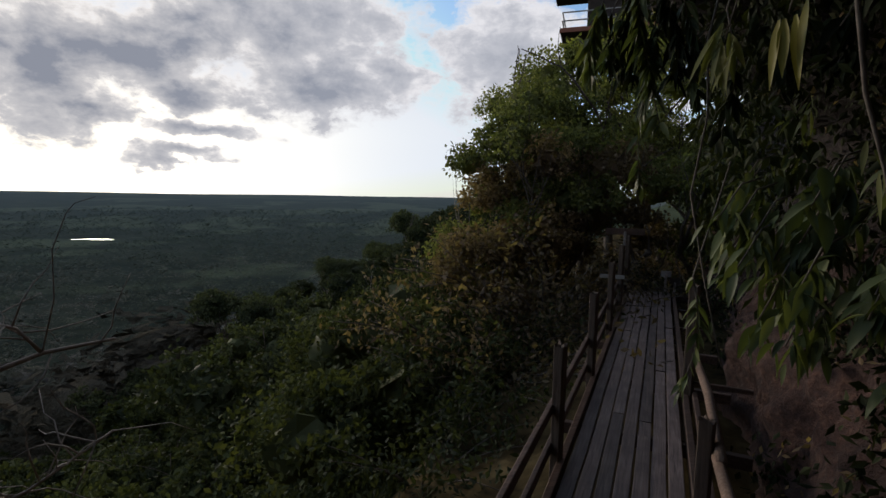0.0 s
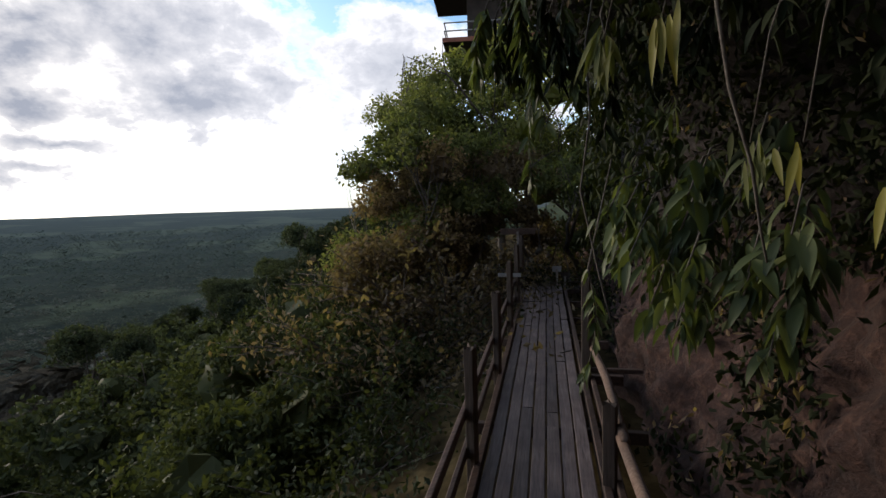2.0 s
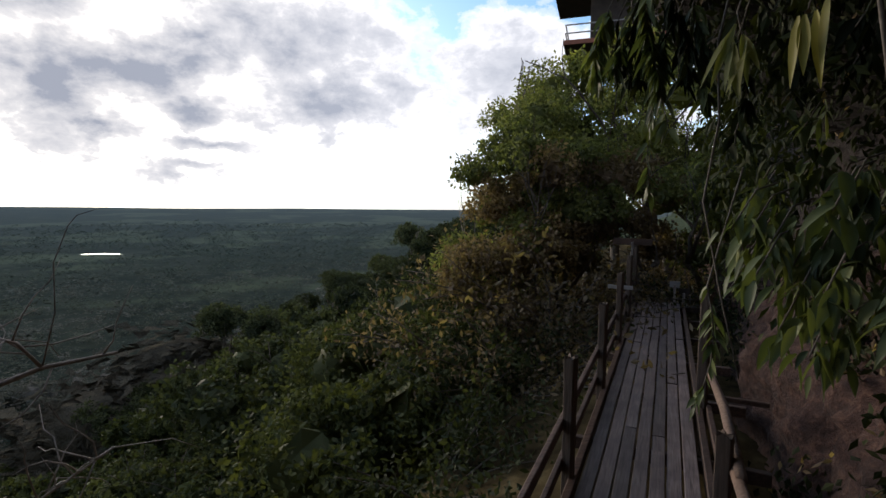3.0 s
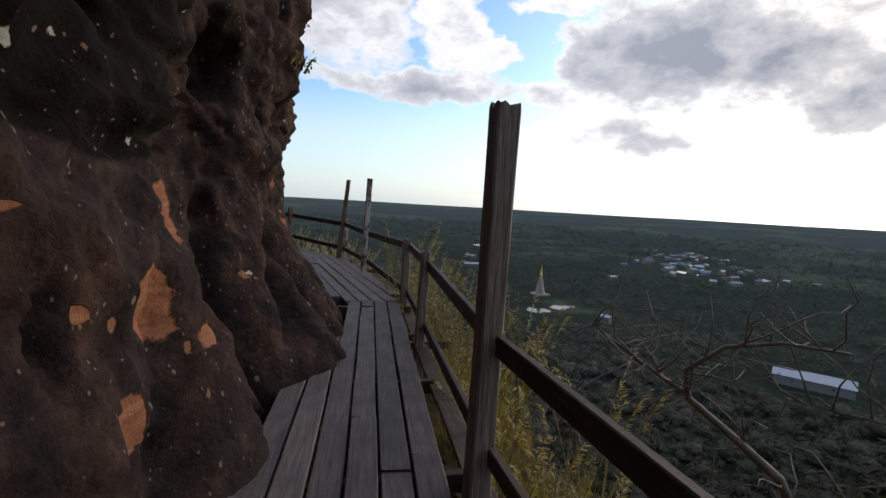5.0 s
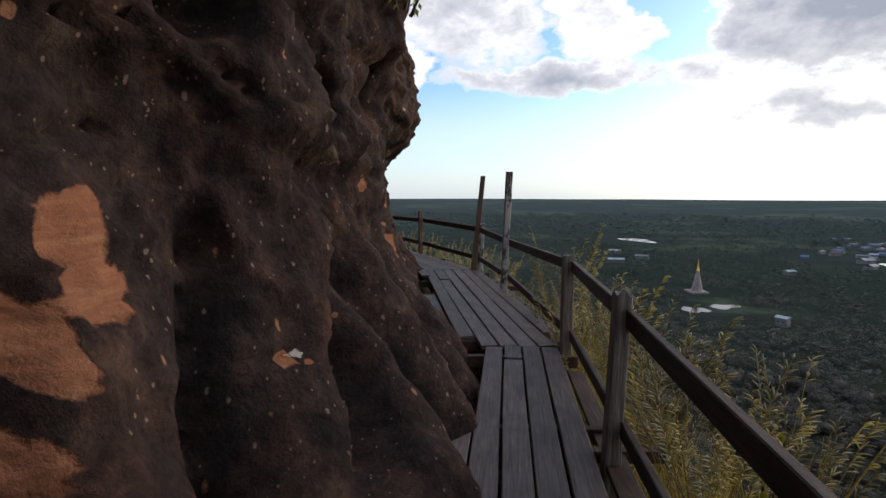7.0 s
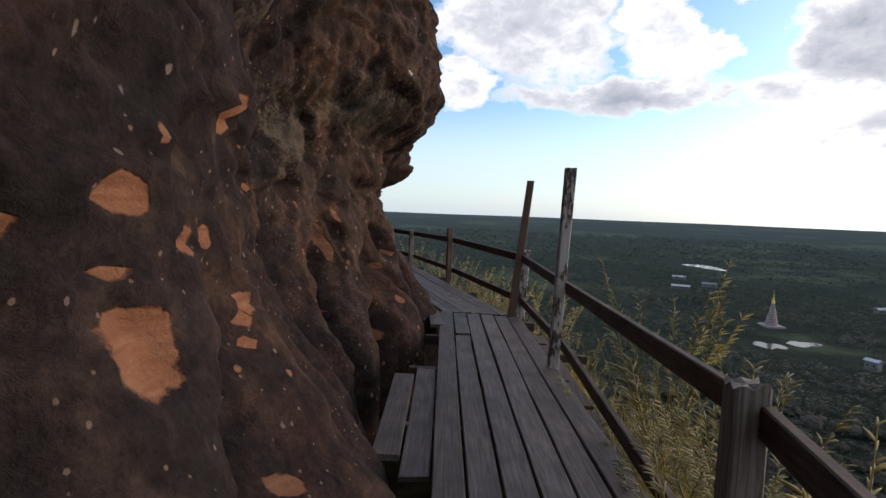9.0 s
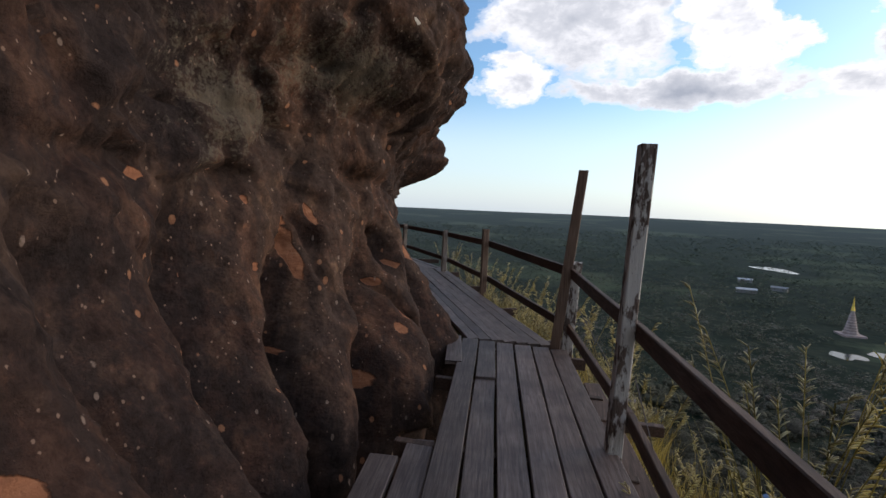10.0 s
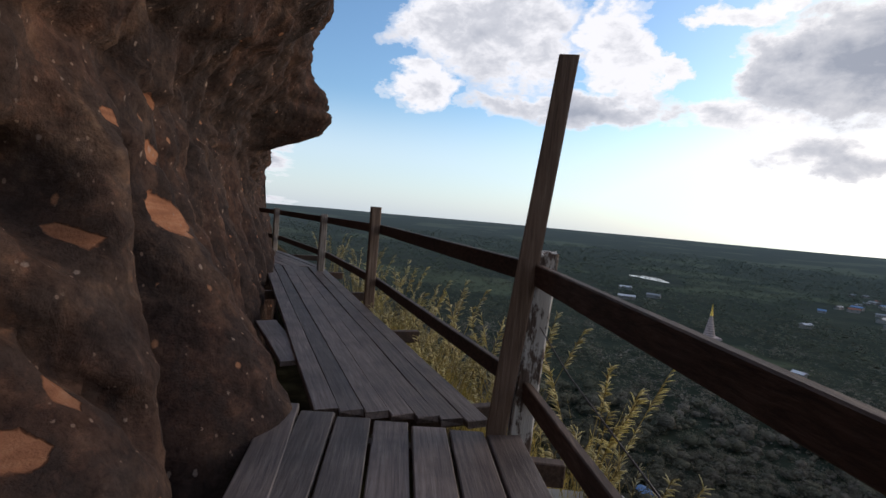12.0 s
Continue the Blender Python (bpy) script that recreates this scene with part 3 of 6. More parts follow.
# bare sandstone: y, z, half length, half height
BARE = [
    (2.06, 1.01, 0.23, 0.22), (3.47, 1.46, 0.16, 0.19), (3.50, 1.26, 0.15, 0.15), (3.24, 1.16, 0.13, 0.22), (3.06, 0.92, 0.12, 0.20), (2.42, 0.74, 0.14, 0.11),
    (1.50, 1.08, 0.05, 0.04), (1.05, 1.04, 0.09, 0.09), (1.14, 1.28, 0.06, 0.05), (1.28, 1.46, 0.09, 0.03), (1.66, 0.62, 0.14, 0.13), (5.48, 1.65, 0.10, 0.07),
    (4.09, 0.84, 0.05, 0.05), (4.18, 0.81, 0.04, 0.03), (3.12, 1.82, 0.12, 0.05), (5.84, 1.60, 0.10, 0.07),
    (6.02, 1.45, 0.05, 0.03), (6.27, 1.12, 0.12, 0.14), (6.29, 1.53, 0.13, 0.06), (6.55, 1.39, 0.08, 0.06), (6.24, 1.32, 0.08, 0.03), (7.09, 1.08, 0.09, 0.07),
    (6.69, 0.49, 0.06, 0.05), (7.05, 1.89, 0.08, 0.12), (7.10, 1.64, 0.04, 0.05), (7.66, 0.70, 0.06, 0.09), (7.02, 1.01, 0.05, 0.04), (6.98, 0.93, 0.05, 0.04),
    (6.98, 1.37, 0.06, 0.06), (10.36, 1.15, 0.06, 0.30), (10.58, 1.42, 0.05, 0.14), (9.03, 1.66, 0.06, 0.05), (9.97, 1.54, 0.05, 0.05), (11.97, 1.43, 0.07, 0.05),
    (11.29, 0.79, 0.06, 0.05), (11.65, 0.92, 0.06, 0.06), (10.67, 0.06, 0.08, 0.12), (10.0, 1.04, 0.07, 0.04), (10.0, 0.43, 0.06, 0.04), (12.72, 1.62, 0.14, 0.10),
    (12.45, 1.33, 0.10, 0.09), (12.37, 1.02, 0.14, 0.13), (11.34, 0.48, 0.05, 0.05), (11.16, 0.40, 0.08, 0.07), (14.94, 0.22, 0.10, 0.06)]
HOLLOW = [(11.55, 1.08, 0.17, 0.30), (4.0, 2.55, 0.32, 0.42), (4.9, 2.15, 0.3, 0.25), (3.0, 2.1, 0.35, 0.12), (6.3, 2.6, 0.2, 0.35)]
# clefts: y and z of the foot, y and z of the head, depth, half width
CRACKS = [(2.95, 0.45, 3.30, 1.42, 0.20, 0.06), (4.16, 0.15, 4.92, 1.48, 0.40, 0.13), (1.41, 0.75, 1.41, 1.30, 0.14, 0.05), (2.42, 0.55, 2.62, 1.25, 0.14, 0.05),
          (7.95, 1.5, 7.95, 3.4, 0.10, 0.04), (10.52, 0.5, 10.48, 1.55, 0.14, 0.05), (12.0, 2.0, 12.0, 3.6, 0.08, 0.04), (9.15, 2.3, 9.15, 3.6, 0.08, 0.04),
          (11.6, 0.1, 11.15, 0.9, 0.16, 0.06), (5.35, 0.5, 5.35, 1.6, 0.12, 0.05), (2.0, 2.0, 2.0, 2.7, 0.06, 0.04), (12.2, 0.5, 12.0, 1.35, 0.14, 0.05)]
# root-like ridges: foot, head, height, half width
ROOTS = [(4.50, -0.1, 5.45, 1.55, 0.17, 0.20), (3.45, -0.1, 4.05, 1.40, 0.10, 0.28), (10.9, -0.1, 10.75, 0.9, 0.12, 0.18), (2.45, 0.1, 2.95, 1.1, 0.10, 0.20)]
# white droppings: y, z, half width, half height
SPLASH = [(1.54, 2.01, 0.03, 0.05), (1.71, 2.11, 0.025, 0.03), (1.45, 1.81, 0.02, 0.03), (1.89, 1.76, 0.04, 0.025), (2.07, 1.75, 0.03, 0.03), (3.11, 2.67, 0.05, 0.06),
          (4.15, 0.85, 0.05, 0.035), (11.2, 3.18, 0.05, 0.06), (2.72, 1.86, 0.06, 0.08)]
LICHEN = [(9.9, 2.25, 0.9, 0.8), (8.3, 2.9, 0.5, 0.4), (2.6, 1.82, 0.12, 0.14), (10.9, 2.7, 1.3, 0.7)]


def spot(y, z, spots):
    return max((1.0 - math.hypot((y - a) / c, (z - b) / d) for a, b, c, d in spots), default=0)


def build_cliff():
    cols = curve_points(CLIFF_LINE, lambda y: 0.045 if -1 < y < 14.5 else 0.11)
    zs = [-3, -2, -1.2] + [-0.6 + 0.045 * i for i in range(112)]
    while zs[-1] < 14:
        zs.append(zs[-1] + 0.07 + (zs[-1] - 4.4) * 0.06)
    verts, bare, lich, dark_zones, fresh, white = [], [], [], [], [], []
    run, last = 0.0, cols[0][0]
    for p, n in cols:
        run += (p - last).length
        last = p
        for z in zs:
            q = Vector((p.x, p.y, z))
            off = table(z, PROFILE)
            if z > 1.8:
                off *= table(p.y, CROWN)
            if z < 1.3:
                off *= table(p.y, FOOT)
            low = 1 - smoothstep(0.2, 2.1, z)
            # leaning root-like buttresses at the foot
            ph = run * 1.42 + 0.35 * z + 0.8 * noise.noise((run * 0.5, z * 0.4, 5))
            rid = abs(math.sin(ph * math.pi * 0.75))
            off += (rid ** 0.55 - 0.66) * 0.62 * low * (0.40 + 0.60 * smoothstep(1.7, 2.7, p.y))
            off += 0.26 * noise.fractal(q * 0.55, 1.0, 2.0, 3) * (0.35 + 0.65 * smoothstep(0.6, 2.2, z))
            off += (0.115 * noise.fractal(q * 2.3 + Vector((7, 0, 0)), 0.9, 2.1, 4) + 0.05 * (0.35 - abs(noise.noise(q * 4.5)))) * (1 - 0.55 * low)
            off += 0.022 * noise.fractal(q * 9.0, 0.8, 2.1, 3)
            # ledge where the harder bed begins
            zc = 1.74 + 0.2 * noise.noise((p.y * 0.5, 0.3, 2))
            off += 0.10 * smoothstep(zc - 0.02, zc + 0.05, z) * (1 - smoothstep(zc + 0.1, zc + 0.7, z)) * smoothstep(-0.1, 0.3, noise.noise((p.y * 0.7, 4, 1)) + 0.15)
            # broken blocks with open joints
            (d1, d2, *_r), cen = noise.voronoi(Vector((q.x * 1.3, q.y * 1.3, q.z * 2.0)) + 0.5 * noise.noise_vector(q * 1.1))
            hi_z = smoothstep(1.3, 1.9, z)
            off += (0.07 * (noise.cell(cen[0] * 7.3) - 0.5) - 0.05 * (1 - smoothstep(0.0, 0.10, d2 - d1))) * (0.12 + 0.88 * hi_z)
            # hollows
            v = noise.noise(q * 1.5 + Vector((0, 3, 9)))
            off -= 0.10 * smoothstep(0.28, 0.55, v) * smoothstep(1.5, 2.3, z)
            off += 0.10 * (0.5 - abs(noise.noise(Vector((q.x * 0.8, q.y * 0.8, q.z * 2.6 + 0.3 * q.y))))) * smoothstep(1.2, 2.0, z) - 0.05 * smoothstep(1.2, 2.0, z)
            for ya, c0, yb, c1, cd, cw in CRACKS:
                if c0 < z < c1:
                    cy = ya + (yb - ya) * (z - c0) / (c1 - c0)
                    dy = p.y - cy - 0.14 * noise.noise((z * 1.6, ya, 0)) - 0.05 * noise.noise((z * 6.0, ya, 3))
                    if abs(dy) < 3 * cw:
                        off -= cd * math.exp(-(dy / cw) ** 2) * smoothstep(c0, c0 + 0.2, z) * (1 - smoothstep(c1 - 0.2, c1, z))
            for ya, c0, yb, c1, rh, rw in ROOTS:
                if c0 - 0.3 < z < c1:
                    dy = p.y - ya - (yb - ya) * (z - c0) / (c1 - c0) - 0.10 * noise.noise((z * 1.3, ya, 6))
                    if abs(dy) < 3 * rw:
                        off += rh * math.exp(-(dy / rw) ** 2) * (1 - smoothstep(c1 - 0.5, c1, z))
            off -= 0.34 * smoothstep(0.0, 0.7, spot(p.y, z, HOLLOW) + 0.25 * noise.noise(q * 3.0))
            sb = spot(p.y, z, BARE)
            off -= 0.03 * smoothstep(0.05, 0.35, sb + 0.2 * noise.noise(q * 4))
            x, y = p.x + n.x * off, p.y + n.y * off
            # the beak of rock above the far bend
            k = math.exp(-abs((p.y - 18.3) / 0.62) ** 4) * table(z, BEAK)
            x += k * n.x
            y += k * n.y
            verts.append((x, y, z))
            bare.append(sb * 0.6 + 0.38 + 0.20 * noise.fractal(q * 7.0, 0.9, 2.0, 3) if sb > -0.35 else 0.0)
            fresh.append(0.85 * smoothstep(9.3, 10.3, p.y) * (0.25 + 0.75 * smoothstep(0.1, 0.8, z + 0.3 * noise.noise((p.y, z, 8)))) * (1 - 0.75 * smoothstep(11.5, 12.4, p.y)))
            dark_zones.append(smoothstep(1.62, 1.80, z + 0.12 * noise.noise((p.y * 1.3, 0, 7))) * (1 - smoothstep(2.7, 3.6, p.y)) + 0.28 * (1 - smoothstep(0.3, 1.0, z)) * smoothstep(-0.2, 0.3, noise.noise((p.y * 0.6, z, 11))))
            white.append(max(0.0, spot(p.y, z, SPLASH) + 0.3))
            lich.append(max(0.0, spot(p.y, z, LICHEN) + 0.1))
    nz = len(zs)
    faces = [(i * nz + j, i * nz + j + 1, (i + 1) * nz + j + 1, (i + 1) * nz + j) for i in range(len(cols) - 1) for j in range(nz - 1)]
    # a back wall closes the rock
    b0 = len(verts)
    for p, n in (cols[0], cols[-1]):
        verts.extend([(p.x - n.x * 6, p.y - n.y * 6, -3), (p.x - n.x * 6, p.y - n.y * 6, 14)])
    e = (len(cols) - 1) * nz
    faces += [(b0, b0 + 1, nz - 1, 0), (e, e + nz - 1, b0 + 3, b0 + 2), (b0 + 2, b0 + 3, b0 + 1, b0)]
    bare += [0] * 4
    lich += [0] * 4
    dark_zones += [0] * 4
    fresh += [0] * 4
    white += [0] * 4
    ob = raw_mesh("cliff", verts, faces, ROCK, smooth=True)
    for nm, vals in (("bare", bare), ("lichen", lich), ("dark_zone", dark_zones), ("fresh", fresh), ("white", white)):
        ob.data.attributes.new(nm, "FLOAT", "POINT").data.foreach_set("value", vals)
    tagged(ob, "dark weathered sandstone cliff with flaked orange patches", "cliff", kind="structure")


build_cliff()

BANK_LINE = [(-1.4, -3.2), (-0.9, -4.2), (0.2, -5.0), (1.6, -5.7), (3.2, -6.6), (5.2, -8.0), (7.6, -9.9), (9.6, -11.2), (12, -13.0), (17, -17), (26, -24)]
# overhang above z 2.9 lies mostly out of view, added for its shade
BANK_PROFILE = [(-3, 1.6), (-1, 1.05), (-0.6, 0.9), (0, 0.68), (0.7, 0.25), (1.5, 0.0), (2.4, 0.05), (2.9, 0.8), (3.4, 1.8), (4.2, 2.5), (5.5, 2.9), (8, 3.2), (12, 1)]


def bank_offset(x, z):
    """How far the bank stands out at a height: it hangs over the walkway first, then leans back."""
    far = smoothstep(4.0, 6.5, x)
    return table(z, BANK_PROFILE) * (1 - far) + far * (0.6 - 0.30 * max(0.0, z))


def build_bank():
    cols = curve_points(BANK_LINE, 0.08)
    zs = [-3, -2] + [-1.2 + 0.08 * i for i in range(82)] + [6, 7, 8, 9.5, 12]
    verts = []
    for p, n in cols:
        for z in zs:
            q = Vector((p.x, p.y, z))
            off = bank_offset(p.x, z) + 0.35 * noise.fractal(q * 0.6, 1, 2, 4) + 0.16 * noise.fractal(q * 2.6, 0.9, 2, 4) + 0.05 * noise.fractal(q * 8, 0.8, 2, 2)
            verts.append((p.x + n.x * off, p.y + n.y * off, z))
    nz = len(zs)
    faces = [(i * nz + j, i * nz + j + 1, (i + 1) * nz + j + 1, (i + 1) * nz + j) for i in range(len(cols) - 1) for j in range(nz - 1)]
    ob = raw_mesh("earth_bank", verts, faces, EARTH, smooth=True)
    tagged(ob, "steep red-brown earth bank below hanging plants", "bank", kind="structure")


build_bank()

# ---------------------------------------------------------------- boardwalks


def plank_mesh(length, w, th):
    bm = bmesh.new()
    n = max(2, int(length / 0.6))
    rows = []
    for i in range(n + 1):
        y = length * i / n
        jog = random.uniform(-0.004, 0.004)
        dz = random.uniform(-0.003, 0.003)
        c = 0.006
        prof = [(-w / 2, -th), (-w / 2, -c), (-w / 2 + c, 0), (w / 2 - c, 0), (w / 2, -c), (w / 2, -th)]
        rows.append([bm.verts.new((x + jog, y + (random.uniform(-0.012, 0.012) if i in (0, n) else 0), z + dz)) for x, z in prof])
    for r0, r1 in zip(rows, rows[1:]):
        for k in range(6):
            bm.faces.new((r0[k], r0[(k + 1) % 6], r1[(k + 1) % 6], r1[k]))
    bm.faces.new(rows[0]), bm.faces.new(rows[-1][::-1])
    return bm


def lay_plank(parent, x0, y0, x1, y1, w, z=0.0, th=0.04, name="plank"):
    length = math.hypot(x1 - x0, y1 - y0)
    ob = mesh_ob(name, plank_mesh(length, w, th), DECK, parent)
    ob.matrix_basis = pose(x0, y0, z + random.uniform(-0.006, 0.004), random.uniform(-0.15, 0.15), random.uniform(-0.7, 0.7), math.degrees(math.atan2(-(x1 - x0), y1 - y0)))
    return ob


def joist(parent, x0, y0, x1, y1, z, w=0.07, h=0.12):
    bm = bmesh.new()
    bar(bm, (x0, y0, z), (x1, y1, z), w, h)
    return part("joist", bm, RAILW, parent)


def deck_b():
    near = tagged(new("boardwalk_near"), "long grey-brown planks of a narrow cliff walkway", "boardwalk", kind="structure")
    slope = 0.10
    for k in range(6):
        xa = -0.585 + 0.195 * k
        end = (4.0, 5.12, 6.93, 6.5, 6.95, 6.93)[k]
        cuts = {0: [-2.4, 2.05], 1: [-2.4, 3.3], 2: [-2.4, 1.2], 3: [-2.4, 2.9], 4: [-2.4, 2.2], 5: [-2.4, 2.35]}[k] + [end]
        for a, b in zip(cuts, cuts[1:]):
            lay_plank(near, xa + slope * (a - 2.7), a + 0.006, xa + slope * (b - 2.7), b - 0.006, 0.176)
    lay_plank(near, 0.38, 6.52, 0.425, 6.94, 0.168, 0.004)
    for k in range(4):   # the platform widens at the corner
        lay_plank(near, 0.20 + 0.19 * k, -2.4, 0.20 + 0.19 * k, -0.75 + 0.02 * k, 0.18)
    for y in (-2.2, -0.9, 0.6, 2.2, 3.7, 5.2, 6.75):
        joist(near, -0.9 if y < 4 else -0.3, y, 1.25 if y < 0 else 0.66 + 0.1 * (y - 2.7), y, -0.105)
    mid = tagged(new("boardwalk_middle"), "worn grey-brown walkway planks with uneven ends", "boardwalk", kind="structure")
    for k in range(8):
        xr = 0.72 - 0.205 * k
        y0 = (7.5, 6.99, 6.98, 7.0, 6.99, 7.3, 7.9, 8.1)[k]
        y1 = (12.47, 12.46, 12.44, 12.47, 12.45, 12.46, 9.95, 9.66)[k]
        s = -0.145
        m = (10.4, 12.47, 10.9, 12.47, 11.2, 12.46, 9.95, 9.66)[k]
        for a, b in ((y0, min(m, y1)), (m, y1)) if m < y1 - 0.1 else ((y0, y1),):
            lay_plank(mid, xr + s * (a - 9), a + 0.004, xr + s * (b - 9), b - 0.004, 0.186, -0.012 if k < 6 else -0.05)
    lay_plank(mid, -0.80, 11.55, -1.02, 12.52, 0.17, 0.0)
    for y in (7.3, 8.6, 9.9, 11.2, 12.3):
        joist(mid, -0.78 - 0.05 * (y - 9), y, 0.95 - 0.1 * (y - 8), y, -0.117)
    far = tagged(new("boardwalk_far"), "planks of the walkway bending round the cliff", "boardwalk", kind="structure")
    for k in range(7):
        t = (k + 0.5) / 7
        a = (-0.86 + 1.02 * t, 12.56 + 0.10 * t)
        b = (-3.72 + 0.95 * t, 18.45 + 0.45 * t)
        c = (-8.2 + 0.6 * t, 24.2 + 0.9 * t)
        lay_plank(far, *a, *b, 0.142, -0.03)
        lay_plank(far, b[0] - 0.01, b[1] + 0.02, *c, 0.142, -0.03)
    lay_plank(far, -1.30, 13.42, -2.0, 14.55, 0.20, -0.05)
    for y in (12.75, 14.5, 16.5, 18.4, 21):
        x = -0.35 - 0.475 * (y - 12.6)
        joist(far, x - 0.6, y - 0.28, x + 0.75, y + 0.35, -0.135)


deck_b()

AX, AY = 0.805, -0.593          # walkway A runs this way
A0 = (3.24, -3.45)              # a point on its outer edge
AZ = -0.6


def on_a(s, o, z=0.0):
    """s metres along walkway A from its first post, o metres towards the bank, z above its planks."""
    return (A0[0] + AX * s + AY * o, A0[1] + AY * s - AX * o, AZ + z)


def deck_a():
    d = tagged(new("boardwalk_lower"), "lower walkway of narrow dark planks along the bank", "boardwalk", kind="structure")
    for k in range(7):
        o = 0.075 + 0.126 * k
        cuts = [-3.9, *sorted(random.uniform(-3, 8) for _ in range(2)), 8.5 + random.uniform(-0.1, 0.1)]
        for a, b in zip(cuts, cuts[1:]):
            p, q = on_a(a + 0.005, o), on_a(b - 0.005, o)
            lay_plank(d, p[0], p[1], q[0], q[1], 0.112, AZ)
    for i in range(9):
        p, q = on_a(-3.6 + 1.5 * i, -0.25, -0.11), on_a(-3.6 + 1.5 * i, 1.45, -0.11)
        joist(d, p[0], p[1], q[0], q[1], p[2])
    # stringer boards along both edges
    for o in (-0.03, 0.96):
        bm = bmesh.new()
        bar(bm, on_a(-3.9, o, -0.03), on_a(8.5, o, -0.03), 0.06, 0.12)
        part("stringer", bm, RAILW, d)
    # steps up to the upper walkway
    for i, z in enumerate((0.2, 0.4)):
        bm = bmesh.new()
        bar(bm, on_a(-3.4 - 0.28 * i, 0.0, z - 0.02), on_a(-3.4 - 0.28 * i, 0.9, z - 0.02), 0.26, 0.04)
        part("step", bm, DECK, d)


deck_a()

# ---------------------------------------------------------------- railings


def post(parent, x, y, top, w, mat, base=-0.9, lean=(0, 0), rz=0.0, d=None, worn=True, label=""):
    bm = bmesh.new()
    n = 10
    d = d or w
    rings = []
    ph = random.uniform(0, 9)
    for i in range(n + 1):
        t = i / n
        z = base + (top - base) * t
        sx = 0.5 * w * (1 + 0.05 * math.sin(ph + 5 * t))
        sy = 0.5 * d * (1 + 0.05 * math.cos(ph + 4 * t))
        cx, cy = lean[0] * max(0, z), lean[1] * max(0, z)
        c = 0.16
        ring = []
        e = 1 - c
        for ux, uy in ((-1, -e), (-e, -1), (-0.5, -1), (0, -1), (0.5, -1), (e, -1), (1, -e), (1, -0.5), (1, 0), (1, 0.5), (1, e), (e, 1), (0.5, 1), (0, 1), (-0.5, 1), (-e, 1), (-1, e), (-1, 0.5), (-1, 0), (-1, -0.5)):
            zz = z + (random.uniform(-0.03, 0.012) if i == n and worn else 0)
            ring.append(bm.verts.new((cx + ux * sx * random.uniform(0.98, 1.02), cy + uy * sy * random.uniform(0.98, 1.02), zz)))
        rings.append(ring)
    for r0, r1 in zip(rings, rings[1:]):
        for k in range(20):
            bm.faces.new((r0[k], r0[(k + 1) % 20], r1[(k + 1) % 20], r1[k]))
    bm.faces.new(rings[0][::-1])
    tip = bm.verts.new(sum((v.co for v in rings[-1]), Vector()) / 20)
    for k in range(20):
        bm.faces.new((rings[-1][k], rings[-1][(k + 1) % 20], tip))
    ob = part("post", bm, mat, parent, label)
    ob.matrix_basis = pose(x, y, 0, 0, 0, rz)
    return ob


def rail(parent, a, b, h=0.12, w=0.045, mat=None, name="rail"):
    bm = bmesh.new()
    bar(bm, a, b, w, h, bev=0.006)
    return part(name, bm, mat or RAILW, parent)


def railing_b():
    r = tagged(new("upper_railing"), "rough timber railing of tall uneven posts and dark rails", "railing")
    post(r, 0.66, -1.04, 2.35, 0.085, POSTW, rz=12)
    post(r, 0.60, -0.97, 1.36, 0.08, POSTW, rz=4)
    post(r, 0.575, 2.0, 2.07, 0.135, POSTW, d=0.115, lean=(0.004, -0.01), rz=8, label="tall weathered grey post with a splintered top")
    post(r, 0.80, 4.80, 1.02, 0.10, POSTW, lean=(0.02, -0.03))
    post(r, 0.98, 6.92, 0.98, 0.11, POSTW)
    post(r, 0.62, 10.13, 1.99, 0.10, POST_FLAKED, lean=(0.035, 0.0), rz=10, worn=False, label="tall post with flaking pale skin")
    post(r, 0.18, 12.50, 2.02, 0.11, POST_BROWN, d=0.05, base=-0.2, lean=(0.092, 0.02), rz=-6, worn=False, label="tall straight brown board post")
    post(r, 0.315, 12.55, 0.98, 0.12, POST_FLAKED, lean=(0.05, 0.0))
    post(r, -1.24, 15.80, 1.17, 0.12, POST_BROWN, d=0.08, rz=28, worn=False)
    post(r, -2.66, 18.35, 0.98, 0.11, POSTW, rz=28)
    post(r, -4.6, 21.0, 0.98, 0.11, POSTW, rz=35)
    pts = [(0.62, -1.15), (0.63, 2.02), (0.86, 4.82), (1.03, 6.95), (0.72, 10.15), (0.30, 12.62), (-1.16, 15.84), (-2.58, 18.4), (-4.5, 21.1), (-8, 25)]
    hi = [0.80, 0.80, 0.86, 0.86, 0.80, 0.86, 0.90, 0.88, 0.88, 0.88]
    lo = [0.17, 0.17, 0.16, 0.14, 0.20, 0.22, 0.24, 0.26, 0.28, 0.28]
    for i in range(len(pts) - 1):
        (x0, y0), (x1, y1) = pts[i], pts[i + 1]
        rail(r, (x0, y0, hi[i]), (x1, y1, hi[i + 1]), 0.115)
        rail(r, (x0, y0, lo[i]), (x1, y1, lo[i + 1]), 0.105)
    # a rough board lies along the outside of the planks
    for (x0, y0), (x1, y1) in (((0.53, 1.3), (0.70, 3.3)), ((0.69, 3.3), (0.93, 6.4)), ((0.80, 9.3), (0.52, 11.6)), ((0.92, 7.2), (0.82, 9.2))):
        rail(r, (x0 + 0.03, y0, -0.09), (x1 + 0.03, y1, -0.09), 0.035, 0.15, name="edge_board")
    # cross ties sticking out under the rails
    for x, y in ((0.62, 0.9), (0.80, 4.92), (0.65, 10.75)):
        rail(r, (x - 0.2, y, -0.10), (x + 0.40, y + 0.02, -0.10), 0.085, 0.07, name="outrigger")


